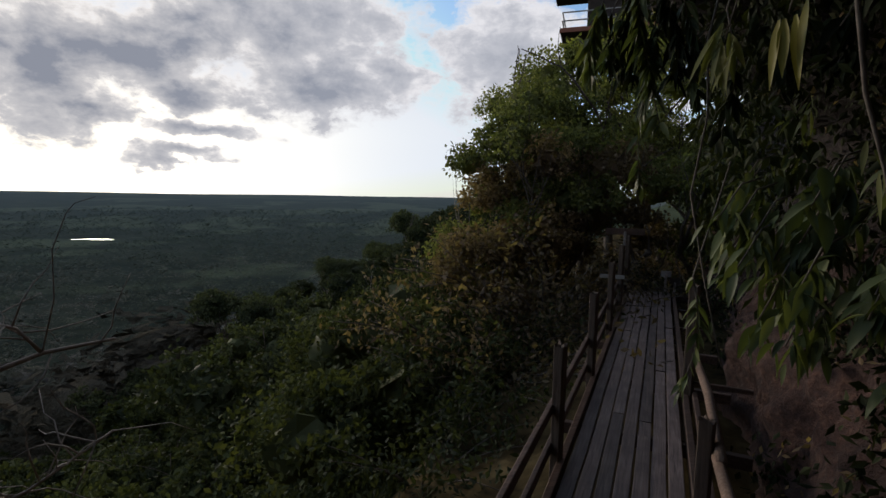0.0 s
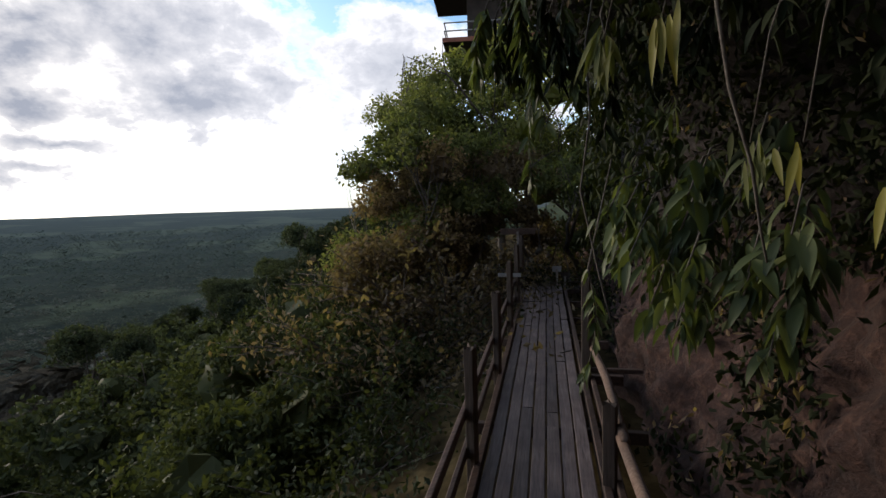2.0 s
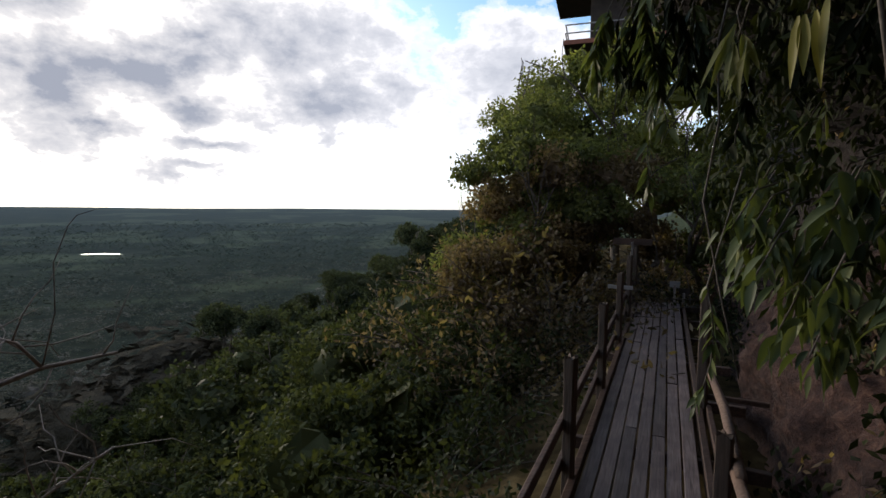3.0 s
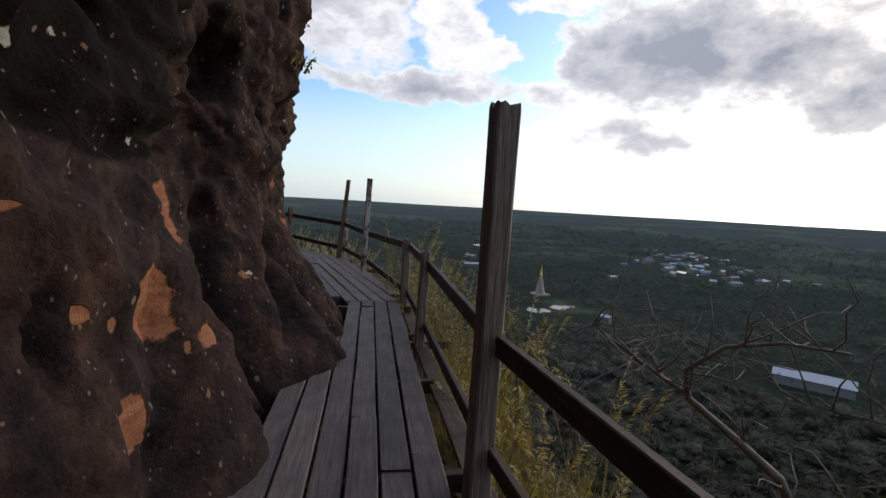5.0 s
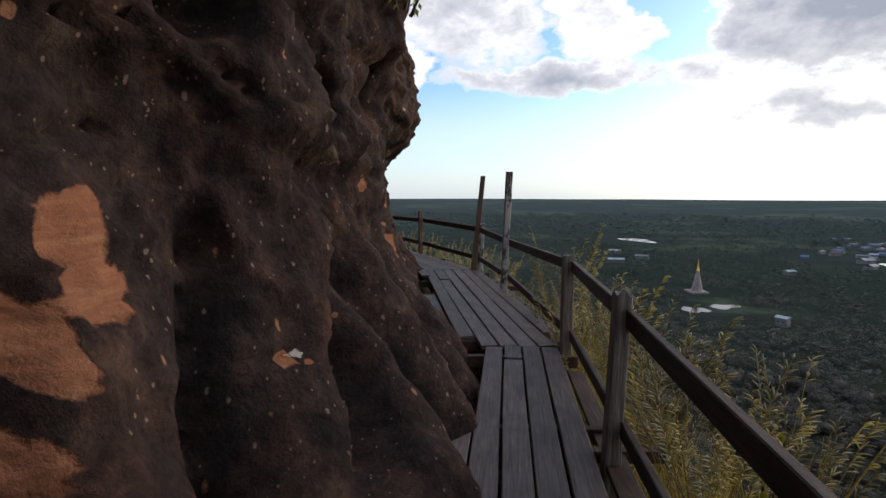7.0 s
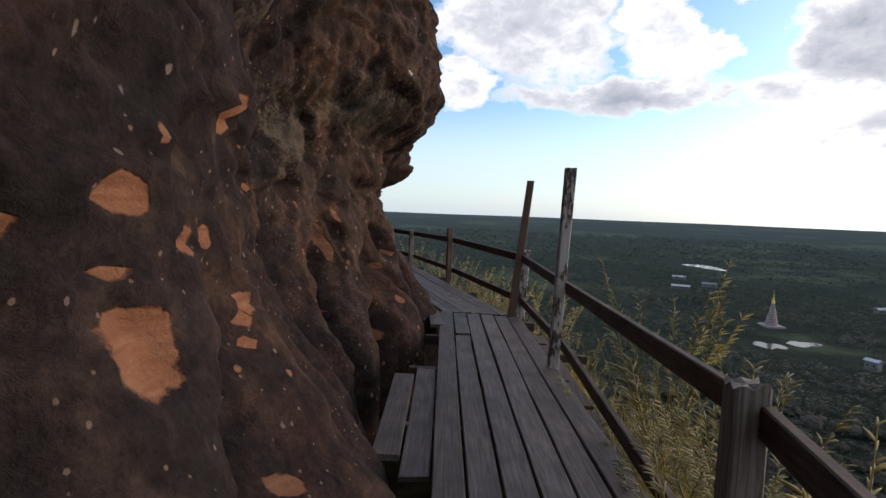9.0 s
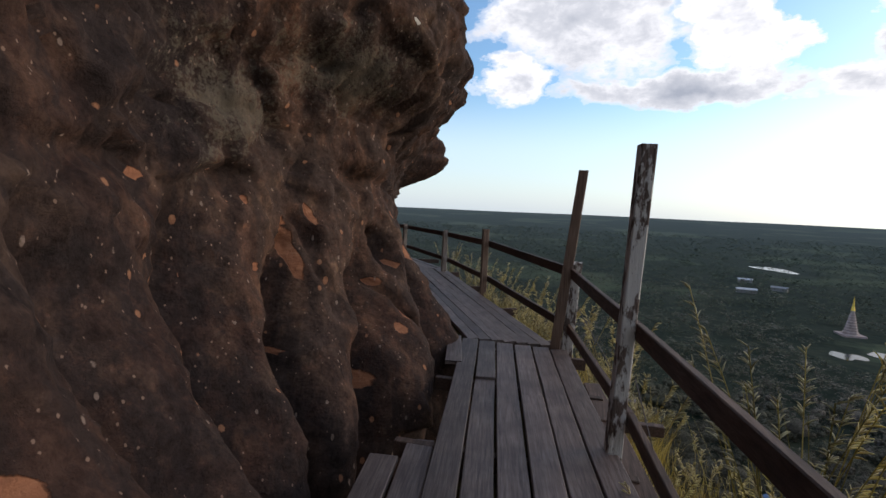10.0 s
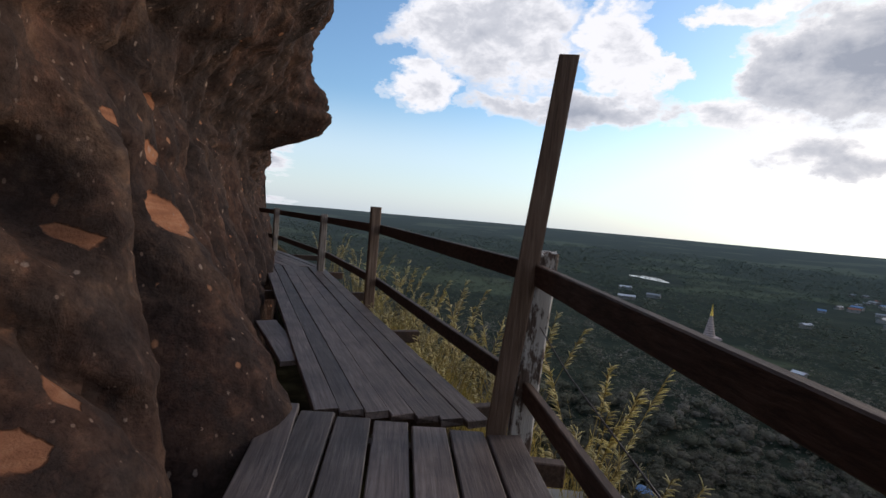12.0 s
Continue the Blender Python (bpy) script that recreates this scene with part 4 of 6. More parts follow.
def railing_a():
    r = tagged(new("lower_railing"), "thin timber railing beside the lower walkway", "railing")
    outer = [(-3.0, 0.9), (0.0, 1.0), (2.1, 1.05), (4.3, 1.15), (6.3, 1.25), (8.3, 1.3)]
    for s, h in outer:
        p = on_a(s, -0.07)
        post(r, p[0], p[1], AZ + h, 0.085, POST_DARK, base=AZ - 1.4, rz=36)
    for (s0, h0), (s1, h1) in zip(outer, outer[1:]):
        for f in (0.45, 0.12):
            rail(r, on_a(s0, -0.13, f), on_a(s1, -0.13, f), 0.09, 0.04)
    inner = [(-2.6, 0.6), (-0.15, 0.66), (2.0, 1.25)]
    for s, h in inner:
        p = on_a(s, 0.98)
        post(r, p[0], p[1], AZ + h, 0.10, POST_DARK, base=AZ - 1.2, rz=36)
    for (s0, h0), (s1, h1) in zip(inner, inner[1:]):
        bm = bmesh.new()
        pole(bm, [on_a(s0 - 0.2, 1.06, 0.46), on_a((s0 + s1) / 2, 1.08, 0.44), on_a(s1 + 0.1, 1.04, 0.42)], [0.035, 0.04, 0.035], 10)
        part("pole_rail", bm, POST_BROWN, r, "round peeled pole rail", True)
        rail(r, on_a(s0, 1.05, 0.02), on_a(s1, 1.05, 0.02), 0.08, 0.05)
    rail(r, on_a(-0.5, 0.98, -0.12), on_a(-0.45, 1.9, -0.12), 0.09, 0.09, name="outrigger")
    rail(r, on_a(2.0, 0.98, 0.15), on_a(2.0, 1.6, 0.15), 0.05, 0.05, name="outrigger")


railing_b()
railing_a()

# ---------------------------------------------------------------- plants


def rand_dir(rng):
    v = rng.normal(size=3)
    return v / np.linalg.norm(v)


def leaf_arrays(rng, pts, size, aspect=0.45, droop=0.0, fold=0.18, jitter=0.35, along=None):
    """Folded leaf blades, one at each point: verts and faces."""
    n = len(pts)
    pts = np.asarray(pts, float)
    d = rng.normal(size=(n, 3))
    d[:, 2] -= droop * 2.0
    if along is not None:
        d = d * 0.5 + np.asarray(along)
    d /= np.linalg.norm(d, axis=1)[:, None]
    r = rng.normal(size=(n, 3))
    s = np.cross(d, r)
    s /= np.linalg.norm(s, axis=1)[:, None] + 1e-9
    nn = np.cross(s, d)
    L = size * (1 + jitter * rng.uniform(-1, 1, n))[:, None]
    w = L * aspect * 0.5
    mid = pts + d * L * 0.45
    v = np.stack([pts, mid + s * w + nn * w * fold, pts + d * L, mid - s * w + nn * w * fold, mid - nn * w * fold * 0.6], 1).reshape(-1, 3)
    f = []
    for i in range(n):
        k = 5 * i
        f += [(k, k + 4, k + 1), (k + 1, k + 4, k + 2), (k + 4, k, k + 3), (k + 4, k + 3, k + 2)]
    return v, f


def leaf_object(name, rng, pts, size, mat, parent=None, **kw):
    v, f = leaf_arrays(rng, pts, size, **kw)
    return raw_mesh(name, v.tolist(), f, mat, parent)


def limb_tree(rng, bm, start, direction, length, radius, depth, tips, spread=0.7, up=0.15, seg=7):
    """Grows a limb that bends and forks; its tips are gathered."""
    pts, rad = [Vector(start)], [radius]
    d = Vector(direction).normalized()
    n = 4
    for i in range(n):
        d = (d + Vector(rng.normal(size=3) * 0.17) + Vector((0, 0, up * 0.3))).normalized()
        pts.append(pts[-1] + d * (length / n))
        rad.append(radius * (1 - 0.42 * (i + 1) / n))
    pole(bm, pts, rad, seg if depth > 1 else 5)
    if depth == 0:
        tips.append(pts[-1])
        tips.append(pts[-2])
        return
    for k in range(2 + (rng.uniform() > 0.45)):
        side = Vector(rng.normal(size=3))
        side = (side - d * side.dot(d)).normalized()
        nd = (d + side * spread * rng.uniform(0.6, 1.2) + Vector((0, 0, up))).normalized()
        limb_tree(rng, bm, pts[-1 - (k == 2)], nd, length * rng.uniform(0.6, 0.8), rad[-1] * 0.78, depth - 1, tips, spread, up, seg)


def tree_model(seed, height, crown_r, n_leaf, leaf, mat, crown_h=None, label="", core_k=0.62, inner=0.62):
    """A leafy tree, with its foot at the origin."""
    rng = np.random.default_rng(seed)
    t = thing("tree", 0, 0, -500, label or "dark green leafy tree on the slope", "tree", "hillside trees")
    bm, tips = bmesh.new(), []
    limb_tree(rng, bm, (0, 0, -0.6), (rng.normal() * 0.08, rng.normal() * 0.08, 1), height * 0.42, height * 0.022, 3, tips, 0.75, 0.25, 7)
    # keep the limbs inside the crown
    for q in bm.verts:
        if q.co.z > height * 0.3:
            rr = math.hypot(q.co.x, q.co.y)
            lim = crown_r * 0.72
            if rr > lim:
                q.co.x *= lim / rr
                q.co.y *= lim / rr
            q.co.z = min(q.co.z, height - 0.25 * (crown_h or crown_r))
    part("trunk", bm, BARK, t, "", True)
    crown_h = crown_h or crown_r * 0.8
    cz = height - crown_h
    lobes = []
    for _ in range(10):
        v = rand_dir(rng)
        v[2] = v[2] * 0.8 + 0.1
        k = rng.uniform(0.4, 0.9)
        lobes.append((np.array([v[0] * crown_r * k, v[1] * crown_r * k, cz + v[2] * crown_h * k]), crown_r * rng.uniform(0.30, 0.52)))
    sprays = [[rand_dir(rng) for _k in range(26)] for _l in lobes]
    pts = []
    while len(pts) < n_leaf:
        i = rng.integers(len(lobes))
        c, r = lobes[i]
        v = sprays[i][rng.integers(26)]
        if v[2] < -0.45:
            continue
        # leaves gather in a tuft at the end of each spray
        q = rand_dir(rng) * rng.uniform(0.1, 1.0) ** 0.6 * 0.34
        p = c + (v * (inner + 1.0) * 0.5 + q) * r * np.array([1, 1, 0.8]) * rng.uniform(0.92, 1.12)
        pts.append(p)
    lv, lf = leaf_arrays(rng, pts, leaf, aspect=0.55, droop=0.15)
    # the dense inside of each leafy mass
    core = bmesh.new()
    for c, r in lobes:
        bmesh.ops.create_icosphere(core, subdivisions=2, radius=1.0, matrix=Matrix.Translation(c) @ Matrix.Diagonal((r * core_k, r * core_k, r * core_k * 0.8, 1)))
    for q in core.verts:
        q.co += Vector(rng.normal(size=3) * 0.10 * crown_r * 0.4)
    core.verts.index_update()
    base = len(lv)
    verts = lv.tolist() + [tuple(q.co) for q in core.verts]
    lf = lf + [tuple(base + q.index for q in f.verts) for f in core.faces]
    core.free()
    raw_mesh("crown", verts, lf, mat, t)
    return t


FOREST_LABELS = ("dark green leafy tree on the steep hillside", "dense bushy tree with small dark leaves", "broad olive-green tree above the slope", "pale grey-green tree on the hillside")
protos = [tree_model(11, 8.0, 2.9, 7000, 0.24, LEAF_DARK, 2.8, FOREST_LABELS[0], 0.5, 0.85),
          tree_model(12, 7.0, 2.5, 6500, 0.22, LEAF_FOREST, 2.6, FOREST_LABELS[1], 0.5, 0.85),
          tree_model(13, 9.0, 3.3, 8000, 0.24, LEAF_FOREST, 2.7, FOREST_LABELS[2], 0.5, 0.85),
          tree_model(14, 7.5, 2.4, 6500, 0.21, LEAF_FOREST, 2.9, FOREST_LABELS[3], 0.5, 0.85)]


def plant_forest():
    rng = np.random.default_rng(5)
    placed = []
    tries = 0
    while len(placed) < 250 and tries < 14000:
        tries += 1
        h = radians(rng.uniform(44, 121))
        r = 16 + 95 * rng.uniform() ** 1.3
        x, y = -0.1 + r * math.sin(h), -1.65 + r * math.cos(h)
        s, al = edge_distance(x, y)
        if s < 3.5 or any((x - a) ** 2 + (y - b) ** 2 < (2.9 + 0.035 * r) ** 2 for a, b in placed):
            continue
        hd = math.degrees(h)
        g = ground_z(x, y)
        # the brow of the hill falls away towards the open plain
        brow = table(hd, [(44, -26), (52, -23), (62, -20), (76, -14.5), (84, -11.5), (90, -7), (96, -3.5), (101, 0.2), (108, 1.0), (121, 2.5)])
        k = rng.uniform(0.75, 1.35) * (0.62 if r < 16 else 1.0)
        i = int(rng.integers(4))
        top = g + (8, 7, 9, 7.5)[i] * k
        if (top - 1.55) / r > math.tan(radians(brow)) + 0.02 * rng.uniform(-1, 1) or g < -88:
            if (top - 1.55) / r > math.tan(radians(brow)) + 0.14:
                continue
            k *= 0.62
            top = g + (8, 7, 9, 7.5)[i] * k
            if (top - 1.55) / r > math.tan(radians(brow)) + 0.02:
                continue
        placed.append((x, y))
        m = pose(x, y, g - 0.2, 0, 0, rng.uniform(0, 360)) @ Matrix.Scale(k, 4)
        ob = copy_thing(protos[i], m)
        ob.scale = (k, k, k * rng.uniform(0.9, 1.1))


def near_trees():
    """Low round-headed trees packed on the slope just below the lower walkway."""
    rng = np.random.default_rng(44)
    low = [tree_model(15, 4.2, 1.75, 11000, 0.088, LEAF_FOREST, 1.7, "round bushy tree below the walkway", 0.5, 0.85),
           tree_model(16, 4.6, 1.6, 10000, 0.085, LEAF_DARK, 1.9, "dark dense tree below the walkway", 0.5, 0.85),
           tree_model(17, 3.8, 1.9, 11000, 0.095, LEAF_FOREST, 1.5, "broad olive-green tree below the walkway", 0.5, 0.85)]
    placed = []
    for n in range(6000):
        h, r = radians(rng.uniform(46, 113)), 8.5 + 32.0 * rng.uniform()
        x, y = -0.1 + r * math.sin(h), -1.65 + r * math.cos(h)
        s, al = edge_distance(x, y)
        gap = 2.35 + 0.03 * (r - 8)
        if len(placed) >= 130 or s < 3.0 + 1.6 * smoothstep(100, 108, math.degrees(h)) or any((x - a) ** 2 + (y - b) ** 2 < gap ** 2 for a, b in placed):
            continue
        g = ground_z(x, y)
        k = rng.uniform(0.75, 1.65)
        i = int(rng.integers(3))
        hi = 1.55 + r * math.tan(radians(table(math.degrees(h), [(50, -30), (58, -27), (66, -24), (78, -20), (88, -16), (96, -11), (104, -6), (113, -4)])))
        k = min(k, max(0.0, (hi - g) / (4.2, 4.6, 3.8)[i]))
        if k < 0.32:
            continue
        placed.append((x, y))
        ob = copy_thing(low[i], pose(x, y, g - 0.15, 0, 0, rng.uniform(0, 360)))
        ob.scale = (max(k, 0.75), max(k, 0.75), k)
    for i, p in enumerate(low):
        x, y = ((19, 1.5), (22, -1.0), (24, 3.5))[i]
        p.matrix_basis = pose(x, y, ground_z(x, y) - 0.15, 0, 0, 70 * i)


plant_forest()
near_trees()
for i, p in enumerate(protos):     # the models themselves stand on the slope too
    x, y = ((34, 6), (41, -2), (46, 8), (38, -9))[i]
    p.matrix_basis = pose(x, y, ground_z(x, y) - 0.2, 0, 0, 40 * i)


def special_tree(seed, x, y, height, crown_r, n_leaf, leaf, mat, crown_h, label, z=None):
    t = tree_model(seed, height, crown_r, n_leaf, leaf, mat, crown_h, label, 0.36, 0.62)
    t.matrix_basis = pose(x, y, (ground_z(x, y) if z is None else z) - 0.1)
    return t


special_tree(21, 13.6, -6.6, 9.3, 2.3, 9000, 0.14, LEAF_MID, 2.9, "tall green tree with open feathery crown beside the walkway")
special_tree(22, 15.2, -8.6, 10.8, 2.9, 11000, 0.14, LEAF_MID, 4.4, "tall leafy tree with dense crown beside the walkway")
special_tree(23, 12.3, -7.2, 5.6, 1.8, 6000, 0.13, LEAF_MID, 2.2, "green bushy tree at the walkway's far end")
special_tree(24, 14.5, -11.6, 8.6, 2.3, 4500, 0.13, LEAF_MID, 3.6, "dark tree arching over the walkway's far end", -1.0)
special_tree(25, 13.6, -13.4, 6.5, 2.0, 4000, 0.13, LEAF_MID, 3.0, "dark bushy tree behind the walkway's end", -1.0)
special_tree(27, 10.9, -5.6, 4.8, 1.5, 7000, 0.11, LEAF_DRY, 1.9, "dry brown bushy tree beside the walkway")
special_tree(28, 12.2, -5.4, 6.2, 1.8, 8000, 0.12, LEAF_MID, 2.4, "green bushy tree below the walkway")
special_tree(26, 17.5, -6.0, 8.0, 2.6, 6500, 0.15, LEAF_FOREST, 3.0, "dark green tree on the hillside")

for i, (s, o, h, r, m) in enumerate(((9.6, -1.9, 4.6, 1.7, LEAF_DRY), (10.8, -0.4, 5.0, 1.9, LEAF_DRY), (10.9, 1.7, 5.6, 2.0, LEAF_MID), (8.6, -3.0, 4.8, 1.8, LEAF_DRY), (10.4, 3.2, 6.0, 2.0, LEAF_MID))):
    p = on_a(s, o)
    special_tree(210 + i, p[0], p[1], h, r, 6500, 0.12, m, h * 0.48, "low dense tree closing in round the walkway's end", -1.2)
for i, (x, y, h, r) in enumerate(((18.0, -12.6, 10.5, 3.0), (20.0, -10.5, 10.5, 3.0), (17.0, -14.5, 9.5, 2.8), (19.5, -16.0, 11.0, 3.2), (16.3, -10.6, 7.5, 2.4))):
    special_tree(31 + i, x, y, h, r, 7000, 0.16, LEAF_MID, h * 0.42, "dark dense tree on the hill below the building", -1.5)


def shrub(seed, x, y, z, r, h, n, leaf, mat, label, twigs=10, category="shrub", group=""):
    """A thicket: arching twigs with leaves along them."""
    rng = np.random.default_rng(seed)
    t = thing("shrub", x, y, z, label, category, group)
    bm, pts = bmesh.new(), []
    for k in range(twigs):
        a = rng.uniform(0, 2 * math.pi)
        d = Vector((math.cos(a) * 0.6, math.sin(a) * 0.6, 1.0)).normalized()
        p, line = Vector((0.1 * math.cos(a), 0.1 * math.sin(a), -0.25)), []
        L = h * rng.uniform(0.7, 1.15)
        for i in range(7):
            line.append(p.copy())
            d = (d + Vector((math.cos(a) * 0.16 * r, math.sin(a) * 0.16 * r, -0.05)) + Vector(rng.normal(size=3) * 0.13)).normalized()
            p = p + d * L / 6
        pole(bm, line, [0.018 * (1 - i / 8) * max(1, h / 2) for i in range(7)], 5)
        for _ in range(n // twigs):
            i = rng.uniform(1.2, 5.9)
            q = line[int(i)].lerp(line[int(i) + 1], i % 1)
            pts.append(np.array(q) + rng.normal(size=3) * 0.16 * r)
    part("stem", bm, BARK, t, "", True)
    leaf_object("foliage", rng, pts, leaf, mat, t, aspect=0.5, droop=0.25)
    return t


for i, (s, o, r, h) in enumerate(((1.2, -1.9, 1.0, 1.5), (3.4, -1.9, 1.1, 2.1), (5.6, -1.9, 1.2, 2.7), (7.6, -1.8, 1.1, 2.8), (4.8, -3.0, 1.4, 2.8), (7.0, -3.0, 1.6, 3.6), (3.2, -3.0, 1.2, 1.9), (9.5, -1.8, 1.3, 3.2))):
    p = on_a(s, o)
    shrub(40 + i, p[0], p[1], ground_z(p[0], p[1]), r, h, 1700, 0.10, (LEAF_FOREST, LEAF_FOREST, LEAF_DRY, LEAF_DRY, LEAF_DARK)[i % 5],
          ("green leafy bush beside the walkway", "green leafy bush beside the walkway", "dry red-brown thicket of tangled twigs", "dry red-brown thicket of tangled twigs", "dark green bush beside the walkway")[i % 5], 11, "shrub", "thickets by the lower walkway")
for i, (s, o, r, h) in enumerate(((9.4, 1.2, 1.0, 2.6), (10.6, 0.4, 1.2, 3.2), (9.8, 2.2, 1.2, 3.4))):
    p = on_a(s, o)
    shrub(60 + i, p[0], p[1], -1.0, r, h, 1100, 0.10, LEAF_DRY if i % 2 else LEAF_DARK, "tangle of dark twigs closing the walkway's end", 16, "shrub", "thickets by the lower walkway")


def more_thickets():
    rng = np.random.default_rng(19)
    base = [o for o in scene.objects if o.name.startswith("shrub") and o.get("group") == "thickets by the lower walkway"][:10]
    for i in range(18):
        s, o = rng.uniform(4.6, 10), -1.75 - 0.8 * rng.uniform() ** 1.3
        p = on_a(s, o)
        k = rng.uniform(0.7, 1.1) * (0.75 + 0.75 * smoothstep(2, 7, s))
        ob = copy_thing(base[int(rng.integers(len(base))) if o > -1.9 else int(rng.choice([0, 2, 3, 5, 7]))], pose(p[0], p[1], ground_z(p[0], p[1]), 0, 0, rng.uniform(0, 360)))
        ob.scale = (k, k, k)


more_thickets()


# bare pale trees on the hillside
def bare_tree(seed, x, y, z, h, r, label, name="bare_tree", depth=3, spread=0.7):
    rng = np.random.default_rng(seed)
    t = thing(name, x, y, z, label, "tree")
    bm, tips = bmesh.new(), []
    limb_tree(rng, bm, (0, 0, -0.4), (0.1, 0.05, 1), h * 0.4, r, depth, tips, spread, 0.2, 6)
    part("branch", bm, PALEBARK, t, "", True)
    return t


bare_tree(71, 24.5, -4.2, -8.5, 6.2, 0.09, "bare pale-barked tree among the dark crowns")
bare_tree(72, 27.5, -3.2, -10.0, 6.6, 0.09, "bare forking tree with pale branches")


# ---- broad-leaved plants hanging over the bank


def broad_leaf(bm, base, d, L, w, sag, nrm_seed):
    """One long drooping leaf with a keel."""
    base, d = Vector(base), Vector(d).normalized()
    side = d.cross(Vector(nrm_seed)).normalized()
    n = 5
    rows = []
    p = base.copy()
    for i in range(n + 1):
        t = i / n
        ww = w * math.sin(math.pi * min(1, 0.08 + 0.92 * t ** 0.8)) if i < n else 0.001
        up = side.cross(d).normalized()
        rows.append([bm.verts.new(p - side * ww + up * ww * 0.25), bm.verts.new(p - up * ww * 0.12), bm.verts.new(p + side * ww + up * ww * 0.25)])
        d = (d + Vector((0, 0, -sag))).normalized()
        p = p + d * (L / n)
    for r0, r1 in zip(rows, rows[1:]):
        for k in range(2):
            bm.faces.new((r0[k], r0[k + 1], r1[k + 1], r1[k]))


def broad_plant(seed, x, y, z, n, L, mat, label, spread=0.3, down=0.3, facing=(0.0, 1.0), height=0.5):
    rng = np.random.default_rng(seed)
    t = thing("hanging_plant", x, y, z, label, "plant", "plants on the bank")
    stems, lv = bmesh.new(), bmesh.new()
    for _ in range(max(3, n // 7)):
        p = Vector((rng.normal() * spread * 0.5, rng.normal() * spread * 0.4, rng.uniform(0, height)))
        back = p + Vector((-facing[0] * 0.5, -facing[1] * 0.5, 0.25))
        mid = (p + back) / 2 + Vector((0, 0, 0.08))
        pole(stems, [back, mid, p], [0.006, 0.005, 0.004], 6)
        for k in range(15):
            q = back.lerp(p, rng.uniform(0.35, 1.0)) + Vector(rng.normal(size=3) * 0.03)
            a = rng.uniform(0, 2 * math.pi)
            d = Vector((math.cos(a) * 0.7 + facing[0] * 0.6, math.sin(a) * 0.7 + facing[1] * 0.6, rng.uniform(-1.1, 0.35) - down))
            ll = L * rng.uniform(0.45, 0.98)
            broad_leaf(lv, q, d, ll, ll * rng.uniform(0.12, 0.165), rng.uniform(0.1, 0.35), rng.normal(size=3) * 0.4 + np.array([0, 0, 1]))
    tagged(part("stem", stems, BARK, t, "", True), kind="stuff")
    tagged(part("foliage", lv, mat, t, "", True), kind="stuff")
    return t


FACE = (-0.35, 0.9)
# the highest plants take LEAF_SHADE, their shade painted into the leaves
for i, (x, y, z, n, L, mat, sp) in enumerate((
        (2.17, -3.95, 1.00, 49, 0.24, LEAF_BROAD, 0.35), (1.72, -3.80, 0.78, 56, 0.22, LEAF_BROAD, 0.33), (1.36, -3.85, 0.74, 56, 0.25, LEAF_BROAD, 0.33),
        (1.62, -3.95, 1.20, 49, 0.24, LEAF_BROAD, 0.35), (1.10, -3.95, 1.05, 28, 0.22, LEAF_BROAD, 0.3), (2.6, -4.5, 1.6, 42, 0.24, LEAF_BROAD, 0.4),
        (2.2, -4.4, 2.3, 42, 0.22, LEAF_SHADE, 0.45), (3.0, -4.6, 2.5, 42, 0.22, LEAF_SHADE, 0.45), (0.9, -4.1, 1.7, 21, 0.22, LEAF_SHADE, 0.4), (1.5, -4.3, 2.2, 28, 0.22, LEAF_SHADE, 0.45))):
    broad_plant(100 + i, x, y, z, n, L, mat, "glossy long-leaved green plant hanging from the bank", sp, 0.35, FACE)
for i, (x, y, z, mat, n, L) in enumerate(((1.22, -3.15, 2.20, LEAF_YELLOW, 4, 0.25), (0.96, -3.55, 1.72, LEAF_YELLOW, 3, 0.19), (0.68, -3.48, 1.60, LEAF_YELLOW, 3, 0.19), (1.20, -3.62, 1.75, LEAF_MID, 8, 0.18), (1.9, -3.5, 2.35, LEAF_MID, 10, 0.26))):
    rng = np.random.default_rng(130 + i)
    t = thing("hanging_leaves", x, y, z, "yellow-green leaves hanging from a thin stem", "plant", "plants on the bank")
    bm, lv = bmesh.new(), bmesh.new()
    pole(bm, [(0.1, -0.45, 0.9), (0.03, -0.15, 0.45), (0, 0, 0)], [0.004, 0.004, 0.003], 6)
    for k in range(n):
        broad_leaf(lv, Vector(rng.normal(size=3) * 0.03), (rng.normal() * 0.3, rng.normal() * 0.3, -1), L * rng.uniform(0.7, 1.2), L * 0.085, 0.1, (0.3 * rng.normal(), 1, 0.2))
    part("stem", bm, BARK, t, "", True)
    tagged(part("foliage", lv, mat, t, "", True), kind="stuff")



def leafy_strand(seed, x, y, z0, z1, n, L, mat, label):
    """A thin stem that hangs straight down, with paired leaves along it."""
    rng = np.random.default_rng(seed)
    t = thing("hanging_vine", x, y, z0, label, "vine", "plants on the bank")
    bm, lv = bmesh.new(), bmesh.new()
    line = [Vector((0.05 * math.sin(4 * f + seed), 0.05 * math.cos(3 * f + seed), (z1 - z0) * f)) for f in (0, 0.2, 0.4, 0.6, 0.8, 1.0)]
    pole(bm, [line[0] + Vector((0.3, -0.5, 0.8)), *line], [0.006, 0.006, 0.005, 0.005, 0.004, 0.004, 0.003], 6)
    for k in range(n):
        f = rng.uniform(0, 4.99)
        q = line[int(f)].lerp(line[int(f) + 1], f % 1)
        broad_leaf(lv, q, (rng.normal() * 0.5, rng.normal() * 0.5, -0.6), L * rng.uniform(0.6, 1.1), L * 0.13, 0.2, rng.normal(size=3) * 0.5 + np.array([0.4, 1, 0.2]))
    part("stem", bm, BARK, t, "", True)
    tagged(part("foliage", lv, mat, t, "", True), kind="stuff")


